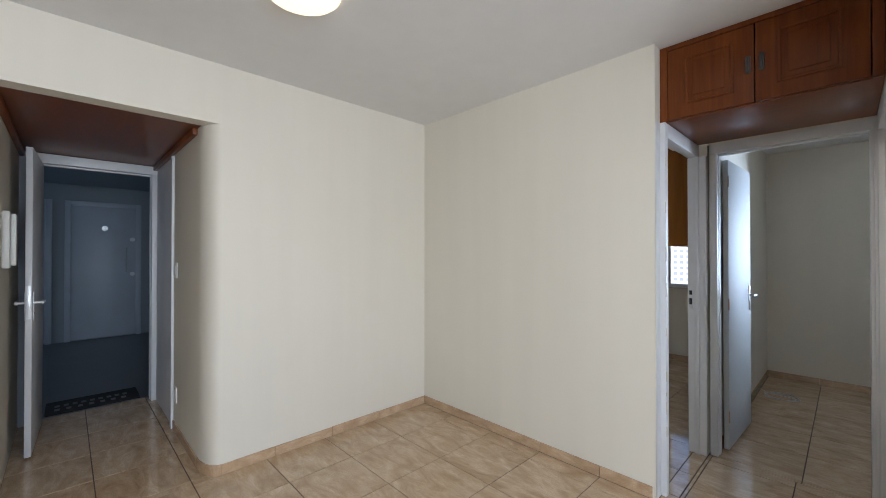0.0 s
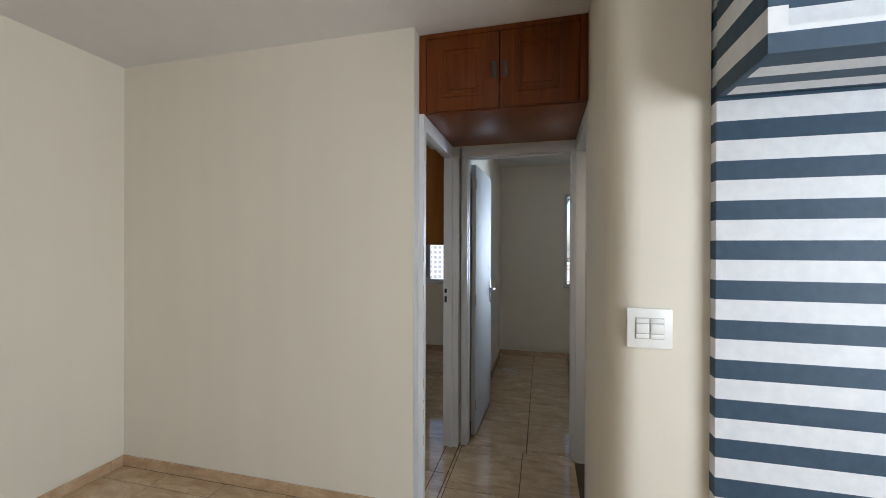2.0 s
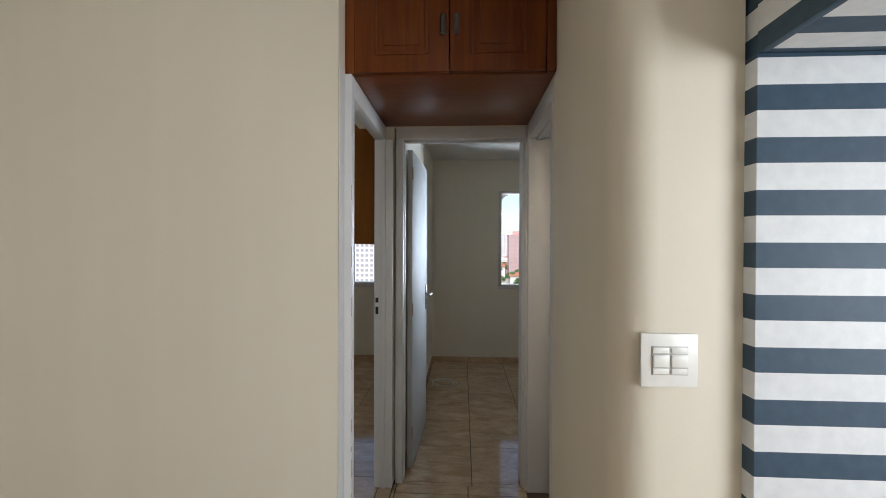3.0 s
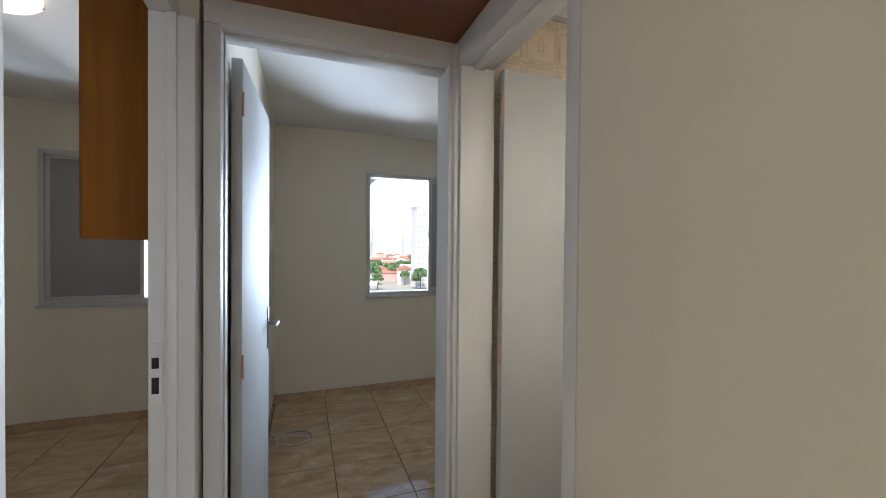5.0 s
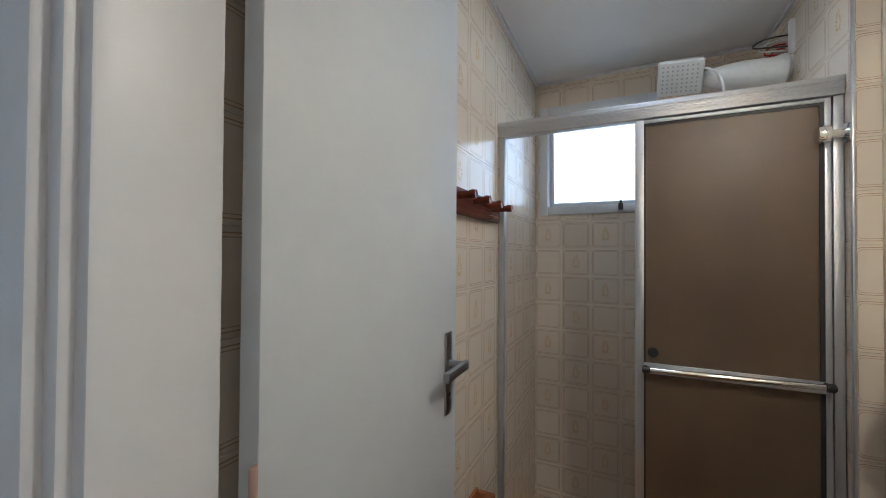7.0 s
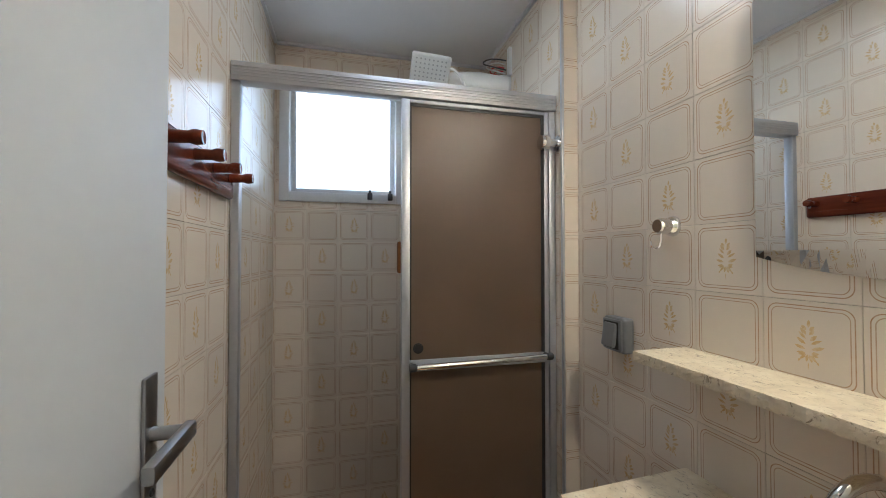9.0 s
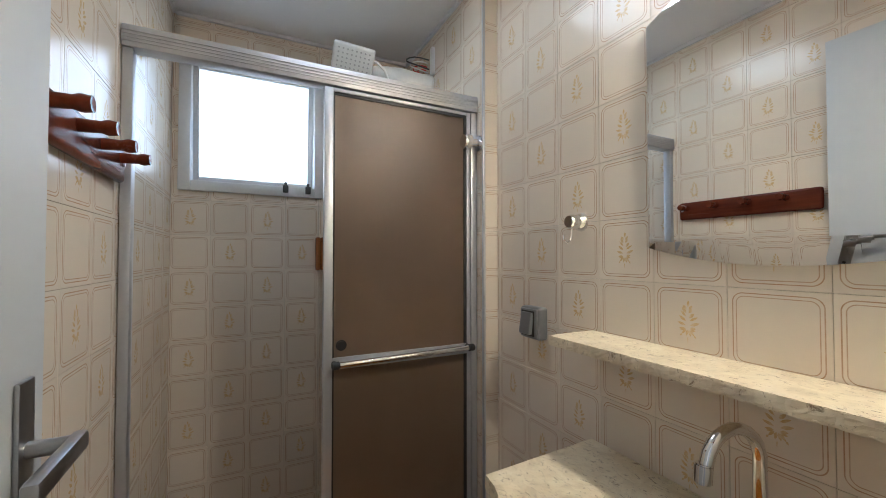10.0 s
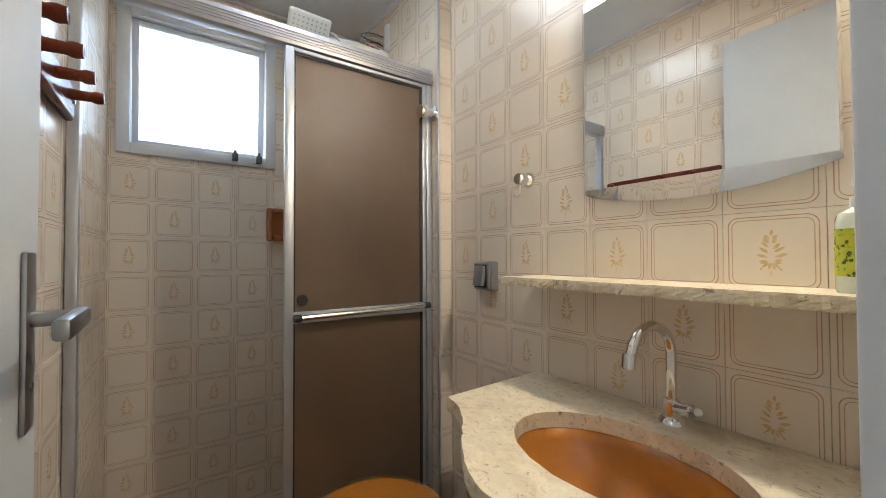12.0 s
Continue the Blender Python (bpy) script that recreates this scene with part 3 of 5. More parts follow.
# ---------------------------------------------------------------- windows
def sliding_window(name, label, x0, x1, z0, z1, mid, dark_side):
    w = thing(name, label, "window", ((x0 + x1) / 2, 3.69, z0), kind="structure")
    y0, y1 = 3.672, 3.79
    part("window_frame", boxes((x0 - 0.015, x0 + 0.022, y0, y1, z0 - 0.015, z1 + 0.015), (x1 - 0.022, x1 + 0.015, y0, y1, z0 - 0.015, z1 + 0.015),
                               (x0 + 0.022, x1 - 0.022, y0, y1, z1 - 0.022, z1 + 0.015), (x0 + 0.022, x1 - 0.022, y0, y1, z0 - 0.015, z0 + 0.022), bevel=0.003), M_ALUPAINT, w)
    part("window_sill", box(x0 - 0.025, x1 + 0.025, 3.655, 3.70, z0 - 0.035, z0 - 0.012, 0.004), M_ALUPAINT, w)
    a, b = (mid, x1 - 0.022) if dark_side > 0 else (x0 + 0.022, mid)
    part("shutter", box(a, b, 3.70, 3.715, z0 + 0.022, z1 - 0.022, 0.002), M_SHUTTER, w, "closed dark grey shutter leaf")
    part("shutter_frame", boxes((a - 0.004, a + 0.03, 3.694, 3.722, z0 + 0.02, z1 - 0.02), (b - 0.03, b + 0.002, 3.694, 3.722, z0 + 0.02, z1 - 0.02),
                                (a + 0.03, b - 0.03, 3.694, 3.722, z1 - 0.05, z1 - 0.02), (a + 0.03, b - 0.03, 3.694, 3.722, z0 + 0.02, z0 + 0.05), bevel=0.003), M_ALUPAINT, w)
    e = a if dark_side > 0 else b
    part("window_latch", box(e - 0.012, e + 0.004, 3.685, 3.70, (z0 + z1) / 2 - 0.03, (z0 + z1) / 2 + 0.03, 0.003), M_ALUPAINT, w)
    return w


bw = sliding_window("window_1", "grey sliding bedroom window with its shutter half closed", -0.06, 1.25, 0.965, 2.145, 0.575, 1)
# rounded upper corner of the outer opening
corner = [(-0.04, 2.125)] + [(x, z) for x, z in arc(0.10, 1.985, 0.14, 90, 180)]
bm = prism([(x, z) for x, z in corner], 0, 0.04)
bm.transform(Matrix(((1, 0, 0, 0), (0, 0, 1, 3.80), (0, 1, 0, 0), (0, 0, 0, 1))))
part("outer_corner", bm, M_TRIM, bw)
sliding_window("window_2", "grey sliding window with its shutter half closed", -2.56, -1.3, 0.98, 2.16, -1.9, -1)

lw2 = thing("window_5", "living room side window", "window", (1.96, -2.4, 0.85), kind="structure")
part("window_frame", boxes((1.93, 2.0, -3.5, -3.46, 0.85, 2.15), (1.93, 2.0, -1.34, -1.3, 0.85, 2.15), (1.93, 2.0, -3.46, -1.34, 2.11, 2.15), (1.93, 2.0, -3.46, -1.34, 0.85, 0.89), (1.93, 2.0, -2.42, -2.38, 0.89, 2.11), bevel=0.003), M_ALUPAINT, lw2)

bathw = thing("window_4", "small aluminium bathroom window, its frosted sash tilted open", "window", (1.96, 0.8, 1.6), kind="structure")
part("window_frame", boxes((1.945, 2.03, 1.055, 1.10, 1.60, 2.215), (1.945, 2.03, 0.50, 0.545, 1.60, 2.215), (1.945, 2.03, 0.545, 1.055, 2.17, 2.215), (1.945, 2.03, 0.545, 1.055, 1.60, 1.645), bevel=0.003), M_SASH, bathw)
tilt = Matrix.Translation((1.985, 0.8, 2.168)) @ Matrix.Rotation(radians(-4), 4, "Y")
bm = boxes((-0.012, 0.012, 0.229, 0.253, -0.52, 0), (-0.012, 0.012, -0.253, -0.229, -0.52, 0), (-0.012, 0.012, -0.229, 0.229, -0.024, 0), (-0.012, 0.012, -0.229, 0.229, -0.52, -0.496), bevel=0.003)
bm.transform(tilt)
sash = part("sash", bm, M_SASH, bathw)
bm = box(-0.002, 0.002, -0.23, 0.23, -0.497, -0.023)
bm.transform(tilt)
part("pane", bm, M_FROST, sash, "frosted pane").visible_shadow = False
for y in (0.675, 0.575):
    part("window_latch", add(box(1.925, 1.95, y - 0.012, y + 0.012, 1.615, 1.65, 0.004), box(1.93, 1.945, y - 0.006, y + 0.006, 1.645, 1.665, 0.003)), M_DARKPL, bathw)


# ---------------------------------------------------------------- hall: overhead cabinet
cab = thing("overhead_cabinet", "reddish wooden cupboard over the hall with two panelled doors", "cabinet", (-0.58, 0.4, SOFFIT))
part("bottom_board", box(-1.035, -0.138, 0.43, 1.13, SOFFIT, SOFFIT + 0.02, 0.001), M_CABH, cab)
for x in (-1.035, -0.158):
    part("side_board", box(x, x + 0.02, 0.43, 1.13, SOFFIT + 0.02, CEIL - 0.002), M_CABH, cab)
part("trim", boxes((-1.026, -0.985, 0.40, 0.43, SOFFIT, CEIL - 0.002), (-0.176, -0.138, 0.40, 0.43, SOFFIT, CEIL - 0.002), (-0.985, -0.176, 0.40, 0.43, CEIL - 0.03, CEIL - 0.002), bevel=0.003), M_CAB, cab)
for x0, x1, k in ((-0.983, -0.584, -0.609), (-0.579, -0.180, -0.552)):
    d = part("door", box(x0, x1, 0.397, 0.417, SOFFIT + 0.004, CEIL - 0.034, 0.003), M_CAB, cab)
    z0, z1 = SOFFIT + 0.075, CEIL - 0.095
    a, b = x0 + 0.085, x1 - 0.085
    part("moulding", boxes((a, a + 0.016, 0.390, 0.398, z0, z1), (b - 0.016, b, 0.390, 0.398, z0, z1), (a + 0.016, b - 0.016, 0.390, 0.398, z1 - 0.016, z1), (a + 0.016, b - 0.016, 0.390, 0.398, z0, z0 + 0.016), bevel=0.003), M_CAB, d)
    part("panel", box(a + 0.04, b - 0.04, 0.392, 0.398, z0 + 0.04, z1 - 0.04, 0.004), M_CAB, d)
    part("handle", add(box(k - 0.011, k + 0.011, 0.390, 0.398, 2.345, 2.435, 0.006), tube([(k, 0.384, 2.42), (k, 0.374, 2.40), (k, 0.374, 2.375), (k, 0.386, 2.36)], 0.006)), M_DARKPL, d, "dark metal drop handle")

# strike plate in the second bedroom's jamb
st = thing("strike_plate", "worn metal strike plate in a white jamb", "hardware", (-1.035, 1.084, 1.08))
part("plate", box(-1.05, -1.02, 1.0825, 1.0855, 1.02, 1.19, 0.001), M_TRIM, st)
for z0, z1 in ((1.12, 1.15), (1.05, 1.095)):
    part("slot", box(-1.045, -1.028, 1.081, 1.0835, z0, z1), M_BLACK, st)
st2 = thing("strike_plate", "metal strike plate in the bathroom jamb", "hardware", (-0.03, 0.51, 1.1))
part("plate", box(-0.045, -0.02, 0.5015, 0.505, 1.03, 1.16, 0.001), M_STEEL, st2)
for z0, z1 in ((1.10, 1.13), (1.05, 1.08)):
    part("slot", box(-0.04, -0.025, 0.5045, 0.5058, z0, z1), M_BLACK, st2)

# ---------------------------------------------------------------- living room: switch, striped box, lamp
sw = thing("light_switch", "square white plastic switch plate with two rockers", "switch", (-0.014, -0.25, 1.18))
part("plate", box(-0.083, 0.055, -0.259, -0.25, 1.114, 1.247, 0.004), M_PLASTIC, sw)
# greyed insert draws the shaded gaps round the rockers
part("insert", box(-0.058, 0.03, -0.2605, -0.258, 1.145, 1.216, 0.001), M_PLASTIC_SHADED, sw)
for x in (-0.036, 0.008):
    part("rocker", box(x - 0.0195, x + 0.0195, -0.2665, -0.2602, 1.165, 1.196, 0.003), M_PLASTIC, sw)
    part("blank", box(x - 0.0195, x + 0.0195, -0.2635, -0.2602, 1.199, 1.213, 0.002), M_PLASTIC, sw)
    part("blank", box(x - 0.0195, x + 0.0195, -0.2635, -0.2602, 1.148, 1.162, 0.002), M_PLASTIC, sw)

sb = thing("striped_boxing", "overhead boxing covered in white and navy striped wallpaper with a niche", "boxing", (0.9, 0.0, 1.848))
part("side", box(0.165, 0.185, -0.555, -0.29, 1.915, CEIL - 0.002, 0.001), M_STRIPE_Z, sb)
part("underside", box(0.185, 1.9, -0.555, -0.29, 1.915, 1.93), M_STRIPE_Y, sb, "underside papered with bands along the wall")
part("front", slab("y", -0.575, -0.555, 0.165, 1.9, 1.915, CEIL - 0.002, [(0.207, 1.7, 1.978, 2.5)]), M_STRIPE_Z, sb)
part("niche_back", box(0.185, 1.9, -0.32, -0.29, 1.93, CEIL - 0.002), M_STRIPE_Z, sb)
part("niche_floor", box(0.207, 1.7, -0.555, -0.32, 1.958, 1.978, 0.002), M_WALL, sb, "plain cream shelf of the niche")

def ceiling_lamp(x, y, z, label):
    lamp = thing("ceiling_lamp", label, "lamp", (x, y, z), "ceiling lamps")
    at = Matrix.Translation((x, y, z))
    part("base", lathe([(0.0, 0), (0.12, 0), (0.12, -0.015), (0.0, -0.015)], 32, at), M_PLASTIC, lamp)
    part("shade", lathe([(0.165, -0.012), (0.175, -0.018), (0.155, -0.036), (0.10, -0.054), (0.0, -0.062), (0.0, -0.056), (0.09, -0.048), (0.14, -0.032), (0.158, -0.012)], 40, at), M_GLOW, lamp, "glowing frosted glass bowl")
    for k in range(3):
        a = radians(25 + 120 * k)
        part("clip", rod((x + 0.172 * math.cos(a), y + 0.172 * math.sin(a), z - 0.008), (x + 0.172 * math.cos(a), y + 0.172 * math.sin(a), z - 0.03), 0.006, bevel=0.001), M_CHROME, lamp, "small chrome clip")


ceiling_lamp(-1.98, -1.365, CEIL, "round frosted glass ceiling lamp, lit warm")
ceiling_lamp(-1.93, 2.04, BEDCEIL, "round frosted glass ceiling lamp, lit warm, in a bedroom")

mat = thing("doormat", "black doormat with pale block lettering", "doormat", (-5.25, -1.93, 0))
part("pad", box(-5.45, -5.07, -2.26, -1.60, -0.002, 0.012, 0.005), M_MAT, mat)
for r, (x0, n) in enumerate(((-5.20, 7), (-5.31, 9))):
    for i in range(n):
        y = -2.20 + i * 0.54 / n
        part("letter_bar", box(x0, x0 + 0.06, y, y + 0.034, 0.0115, 0.0135), M_MATPRINT, mat)

ic = thing("intercom", "white wall intercom beside the front door", "intercom", (-3.8, -2.41, 1.4))
part("body", box(-3.86, -3.76, -2.41, -2.375, 1.325, 1.674, 0.008), M_PLASTIC, ic)
part("handset", box(-3.85, -3.80, -2.376, -2.35, 1.34, 1.66, 0.01), M_PLASTIC, ic)
for z, n in ((1.28, "light_switch"), (0.30, "socket")):
    s = thing(n, "small white plate on the entry wall", n.replace("_", " "), (-3.95, -1.50, z))
    part("plate", box(-3.99, -3.91, -1.508, -1.50, z - 0.06, z + 0.06, 0.003), M_PLASTIC, s)
    part("rocker", box(-3.97, -3.93, -1.512, -1.507, z - 0.03, z + 0.03, 0.002), M_PLASTIC, s)

# ---------------------------------------------------------------- bedrooms
hang = thing("hanging_cabinet", "orange-brown wooden wall cabinet hung high beside the door", "cabinet", (-1.2, 2.0, 1.47))
part("side", box(-1.32, -1.01, 1.37, 1.39, 1.475, 2.545, 0.002), M_ORANGE, hang)
part("side", box(-1.32, -1.01, 2.73, 2.75, 1.475, 2.545, 0.002), M_ORANGE, hang)
part("bottom", box(-1.32, -1.01, 1.39, 2.73, 1.475, 1.495, 0.002), M_ORANGE, hang)
for y in (1.40, 2.065):
    d = part("door", box(-1.34, -1.321, y, y + 0.655, 1.48, 2.54, 0.003), M_ORANGE, hang)
    part("knob", rod((-1.34, y + 0.33, 1.6), (-1.365, y + 0.33, 1.6), 0.012, bevel=0.003), M_STEEL, d)

random.seed(5)
loop = []
for i in range(70):
    a = i / 69 * math.tau * 2.2
    loop.append((-0.72 + (0.13 + 0.02 * math.sin(a * 1.7)) * math.cos(a), 2.92 + (0.10 + 0.03 * math.sin(a * 0.6)) * math.sin(a), 0.006 + 0.004 * (i > 35)))
loop = [(-0.89, 3.05, 0.01), (-0.84, 2.98, 0.007)] + loop
single("cable", tube(loop, 0.004, 6), M_CABLE, "loose pale cable coiled on the bedroom floor", "cable")

# ---------------------------------------------------------------- bathroom: shower enclosure
XE = 1.245
enc = thing("shower_enclosure", "aluminium shower enclosure with bronze acrylic sliding doors pushed to one end", "shower enclosure", (XE, 0.6, 0.0))
rail = part("top_rail", box(XE - 0.025, XE + 0.025, 0.062, 1.122, 1.855, 1.912, 0.002), M_ALU, enc)
for z in (1.868, 1.877, 1.886, 1.895):
    part("rib", box(XE - 0.0275, XE - 0.024, 0.062, 1.122, z, z + 0.003, 0.001), M_ALU, rail)
part("bottom_rail", box(XE - 0.025, XE + 0.025, 0.062, 1.122, 0.0, 0.045, 0.003), M_ALU, enc)
part("wall_post", box(XE - 0.018, XE + 0.018, 1.098, 1.122, 0.045, 1.855, 0.003), M_ALU, enc)
part("wall_post", box(XE - 0.018, XE + 0.018, 0.062, 0.088, 0.045, 1.855, 0.003), M_ALU, enc)
for n, x, y0, y1 in (("front", XE - 0.012, 0.092, 0.618), ("back", XE + 0.013, 0.095, 0.60)):
    fr = part("door_frame", boxes((x - 0.009, x + 0.009, y1 - 0.028, y1, 0.05, 1.85), (x - 0.009, x + 0.009, y0, y0 + 0.016, 0.05, 1.85), (x - 0.009, x + 0.009, y0 + 0.016, y1 - 0.028, 1.838, 1.85),
                                  (x - 0.009, x + 0.009, y0 + 0.016, y1 - 0.028, 0.05, 0.07), (x - 0.010, x + 0.010, y0 + 0.016, y1 - 0.028, 0.962, 0.998), bevel=0.002), M_ALU, enc)
    part("panel", box(x - 0.003, x + 0.003, y0 + 0.014, y1 - 0.027, 0.998, 1.84), M_BRONZE, fr, "bronze acrylic pane")
    part("panel", box(x - 0.003, x + 0.003, y0 + 0.014, y1 - 0.027, 0.068, 0.962), M_BRONZE, fr, "bronze acrylic pane")
    part("gasket", boxes((x - 0.007, x + 0.007, y0 + 0.0145, y0 + 0.027, 0.07, 1.838), (x - 0.006, x + 0.006, y1 - 0.033, y1 - 0.0275, 0.07, 1.838), (x - 0.006, x + 0.006, y0 + 0.016, y1 - 0.028, 1.828, 1.8385)), M_BLACK, fr)
part("towel_bar", rod((XE - 0.052, 0.11, 0.99), (XE - 0.052, 0.585, 0.982), 0.009, bevel=0.002), M_CHROME, enc, "chrome towel bar")
for y, z in ((0.108, 0.99), (0.585, 0.982)):
    part("bar_end", add(rod((XE - 0.02, y, z), (XE - 0.052, y, z), 0.008), rod((XE - 0.052, y - 0.012, z), (XE - 0.052, y + 0.012, z), 0.0125, bevel=0.003)), M_BLACK, enc, "black plastic bar end")
part("finger_hole", rod((XE - 0.022, 0.562, 1.035), (XE - 0.010, 0.562, 1.035), 0.017, bevel=0.003), M_BLACK, enc, "round black finger pull")
part("roller", rod((XE - 0.03, 0.10, 0.28), (XE + 0.0, 0.10, 0.28), 0.018, bevel=0.003), M_BLACK, enc)

# shower head
sh = thing("electric_shower", "white plastic electric shower on its arm, wires loose", "shower", (1.66, 0.06, 2.14))
part("wall_box", lathe([(0.0, 0), (0.05, 0), (0.05, 0.03), (0.042, 0.06), (0.0, 0.065)], 24, Matrix.Translation((1.66, 0.058, 2.13)) @ Matrix.Rotation(radians(-90), 4, "X")), M_PLASTIC, sh)
bm = add(lathe([(0.0, -0.23), (0.062, -0.23), (0.063, -0.20), (0.058, -0.09), (0.045, -0.02), (0.028, 0.04), (0.0, 0.06)], 28, Matrix.Rotation(radians(-90), 4, "X")), box(-0.03, 0.03, -0.02, 0.06, -0.014, 0.014, 0.01))
bm.transform(pose(1.65, 0.31, 2.125, 6, 0, 0))
part("body", bm, M_PLASTIC, sh)
bm = box(-0.075, 0.075, -0.085, 0.085, -0.013, 0.013, 0.010, 3)
bm.transform(pose(1.615, 0.44, 2.135, 9, 46, 0))
head = part("head", bm, M_PLASTIC, sh)
bm = bmesh.new()
for i in range(7):
    for j in range(8):
        add(bm, rod((-0.054 + i * 0.018, -0.063 + j * 0.018, -0.0125), (-0.054 + i * 0.018, -0.063 + j * 0.018, -0.0145), 0.0042, seg=6))
bm.transform(pose(1.615, 0.44, 2.135, 9, 46, 0))
part("nozzles", bm, M_PLASTIC_SHADED, head, "grid of pale nozzles")
part("hose", tube([(1.60, 0.37, 2.15), (1.575, 0.345, 2.14), (1.565, 0.315, 2.11), (1.565, 0.295, 2.06), (1.57, 0.29, 1.98)], 0.006, 8), M_PLASTIC, sh)
for k, mm in ((0, M_RED), (1, M_RED), (2, M_PLASTIC), (3, M_DARKPL)):
    reach = 0.05 + 0.022 * k
    part("wire", tube([(1.70 - 0.012 * k, 0.062 + reach * math.sin(radians(a)), 2.175 + 0.012 * k + 0.045 * (1 + math.cos(radians(a))) / 2 + 0.004 * math.sin(radians(3 * a))) for a in range(0, 181, 20)], 0.0032, 6), mm, sh)

part("bracket", prism([(1.60, 0.06), (1.60, 0.075), (1.625, 0.075), (1.625, 0.06)], 2.16, 2.29, 0.002), M_PLASTIC, sh, "white wire cover")
val = thing("shower_valve", "round chrome shower valve knob on the tiled return", "valve", (1.205, 0.06, 1.735))
part("rosette", lathe([(0.0, 0), (0.03, 0), (0.028, 0.008), (0.0, 0.012)], 24, Matrix.Translation((1.208, 0.06, 1.735)) @ Matrix.Rotation(radians(-90), 4, "X")), M_CHROME, val)
part("knob", lathe([(0.0, 0.0), (0.014, 0.0), (0.014, 0.03), (0.027, 0.036), (0.029, 0.05), (0.024, 0.064), (0.0, 0.068)], 18, Matrix.Translation((1.208, 0.068, 1.735)) @ Matrix.Rotation(radians(-90), 4, "X")), M_CHROME, val)

soap = thing("soap_dish", "brown glazed ceramic soap dish set in the tiles", "soap dish", (1.955, 0.46, 1.33))
part("rim", boxes((1.925, 1.962, 0.515, 0.538, 1.25, 1.41), (1.925, 1.962, 0.385, 0.408, 1.25, 1.41), (1.925, 1.962, 0.408, 0.515, 1.387, 1.41), (1.90, 1.962, 0.408, 0.515, 1.25, 1.278), bevel=0.008), M_BROWNCER, soap)
part("back", box(1.953, 1.963, 0.40, 0.52, 1.27, 1.40), M_BROWNCER, soap)

# peg rack
rack = thing("peg_rack", "dark red wooden rack with four turned pegs", "coat rack", (0.94, 1.118, 1.52))
part("board", box(0.645, 1.185, 1.100, 1.122, 1.494, 1.578, 0.010, 3), M_PEG, rack)
for x in (1.145, 1.015, 0.885, 0.755):
    part("peg", lathe([(0.0, 0), (0.0125, 0), (0.0118, 0.018), (0.0112, 0.034), (0.0138, 0.041), (0.0145, 0.046), (0.0128, 0.055), (0.0130, 0.058), (0.0, 0.0555)], 16, Matrix.Translation((x, 1.101, 1.549)) @ Matrix.Rotation(radians(90 - 1), 4, "X")), M_PEG, rack)
part("screw", rod((1.168, 1.101, 1.538), (1.168, 1.097, 1.538), 0.005), M_STEEL, rack)

# ---------------------------------------------------------------- bathroom: mirror wall
def bow(x):
    s = (x - 0.365) / 0.355
    return 0.35 + 0.18 * math.cos(math.pi / 2 * max(-1, min(1, s))) ** 2


random.seed(11)
front = []
for i in range(61):
    x = 0.72 - i * 0.71 / 60
    front.append((x, bow(x) + random.uniform(-0.0022, 0.0022)))
outline = [(0.742, 0.002)] + front + [(0.01, 0.002)]
cx, cy, ra, rb = 0.325, 0.27, 0.203, 0.142
SEG = 64
ctr = thing("stone_counter", "cream travertine vanity top with a bowed front and rough edges", "countertop", (0.37, 0.2, 0.80))
bm = bmesh.new()
hole = [(cx + (ra + random.uniform(-0.0015, 0.0015)) * math.cos(i * math.tau / SEG), cy + (rb + random.uniform(-0.0015, 0.0015)) * math.sin(i * math.tau / SEG)) for i in range(SEG)]


def ring_loop(pts, z):
    vs = [bm.verts.new((x, y, z)) for x, y in pts]
    return vs, [bm.edges.new((vs[i], vs[(i + 1) % len(vs)])) for i in range(len(vs))]


tops = []
for z in (0.796, 0.83):
    vo, eo = ring_loop(outline, z)
    vh, eh = ring_loop(hole, z)
    bmesh.ops.triangle_fill(bm, use_beauty=True, edges=eo + eh)
    tops.append((vo, vh))
for k in (0, 1):
    a, b = tops[0][k], tops[1][k]
    for i in range(len(a)):
        bm.faces.new((a[i], a[(i + 1) % len(a)], b[(i + 1) % len(a)], b[i]))
part("slab", bm, M_STONE, ctr, smooth=30)

bowl = thing("wash_basin", "amber glazed oval basin under the stone top", "basin", (cx, cy, 0.66))
rings = [(1.03, 0.795), (0.99, 0.793), (0.95, 0.775), (0.86, 0.73), (0.68, 0.69), (0.4, 0.668), (0.12, 0.662), (0.12, 0.65), (0.45, 0.655), (0.75, 0.678), (0.93, 0.725), (1.03, 0.78)]
bm = bmesh.new()
rr = [[bm.verts.new((cx + ra * k * math.cos(i * math.tau / 48), cy + rb * k * math.sin(i * math.tau / 48), z)) for i in range(48)] for k, z in rings]
for a, b in zip(rr, rr[1:] + rr[:1]):
    for i in range(48):
        bm.faces.new((a[i], a[(i + 1) % 48], b[(i + 1) % 48], b[i]))
part("bowl", bm, M_AMBER, bowl, smooth=60)
part("drain", lathe([(0.0, 0), (0.026, 0), (0.026, 0.004), (0.018, 0.006), (0.0, 0.003)], 24, Matrix.Translation((cx, cy, 0.664))), M_CHROME, bowl, "chrome drain")

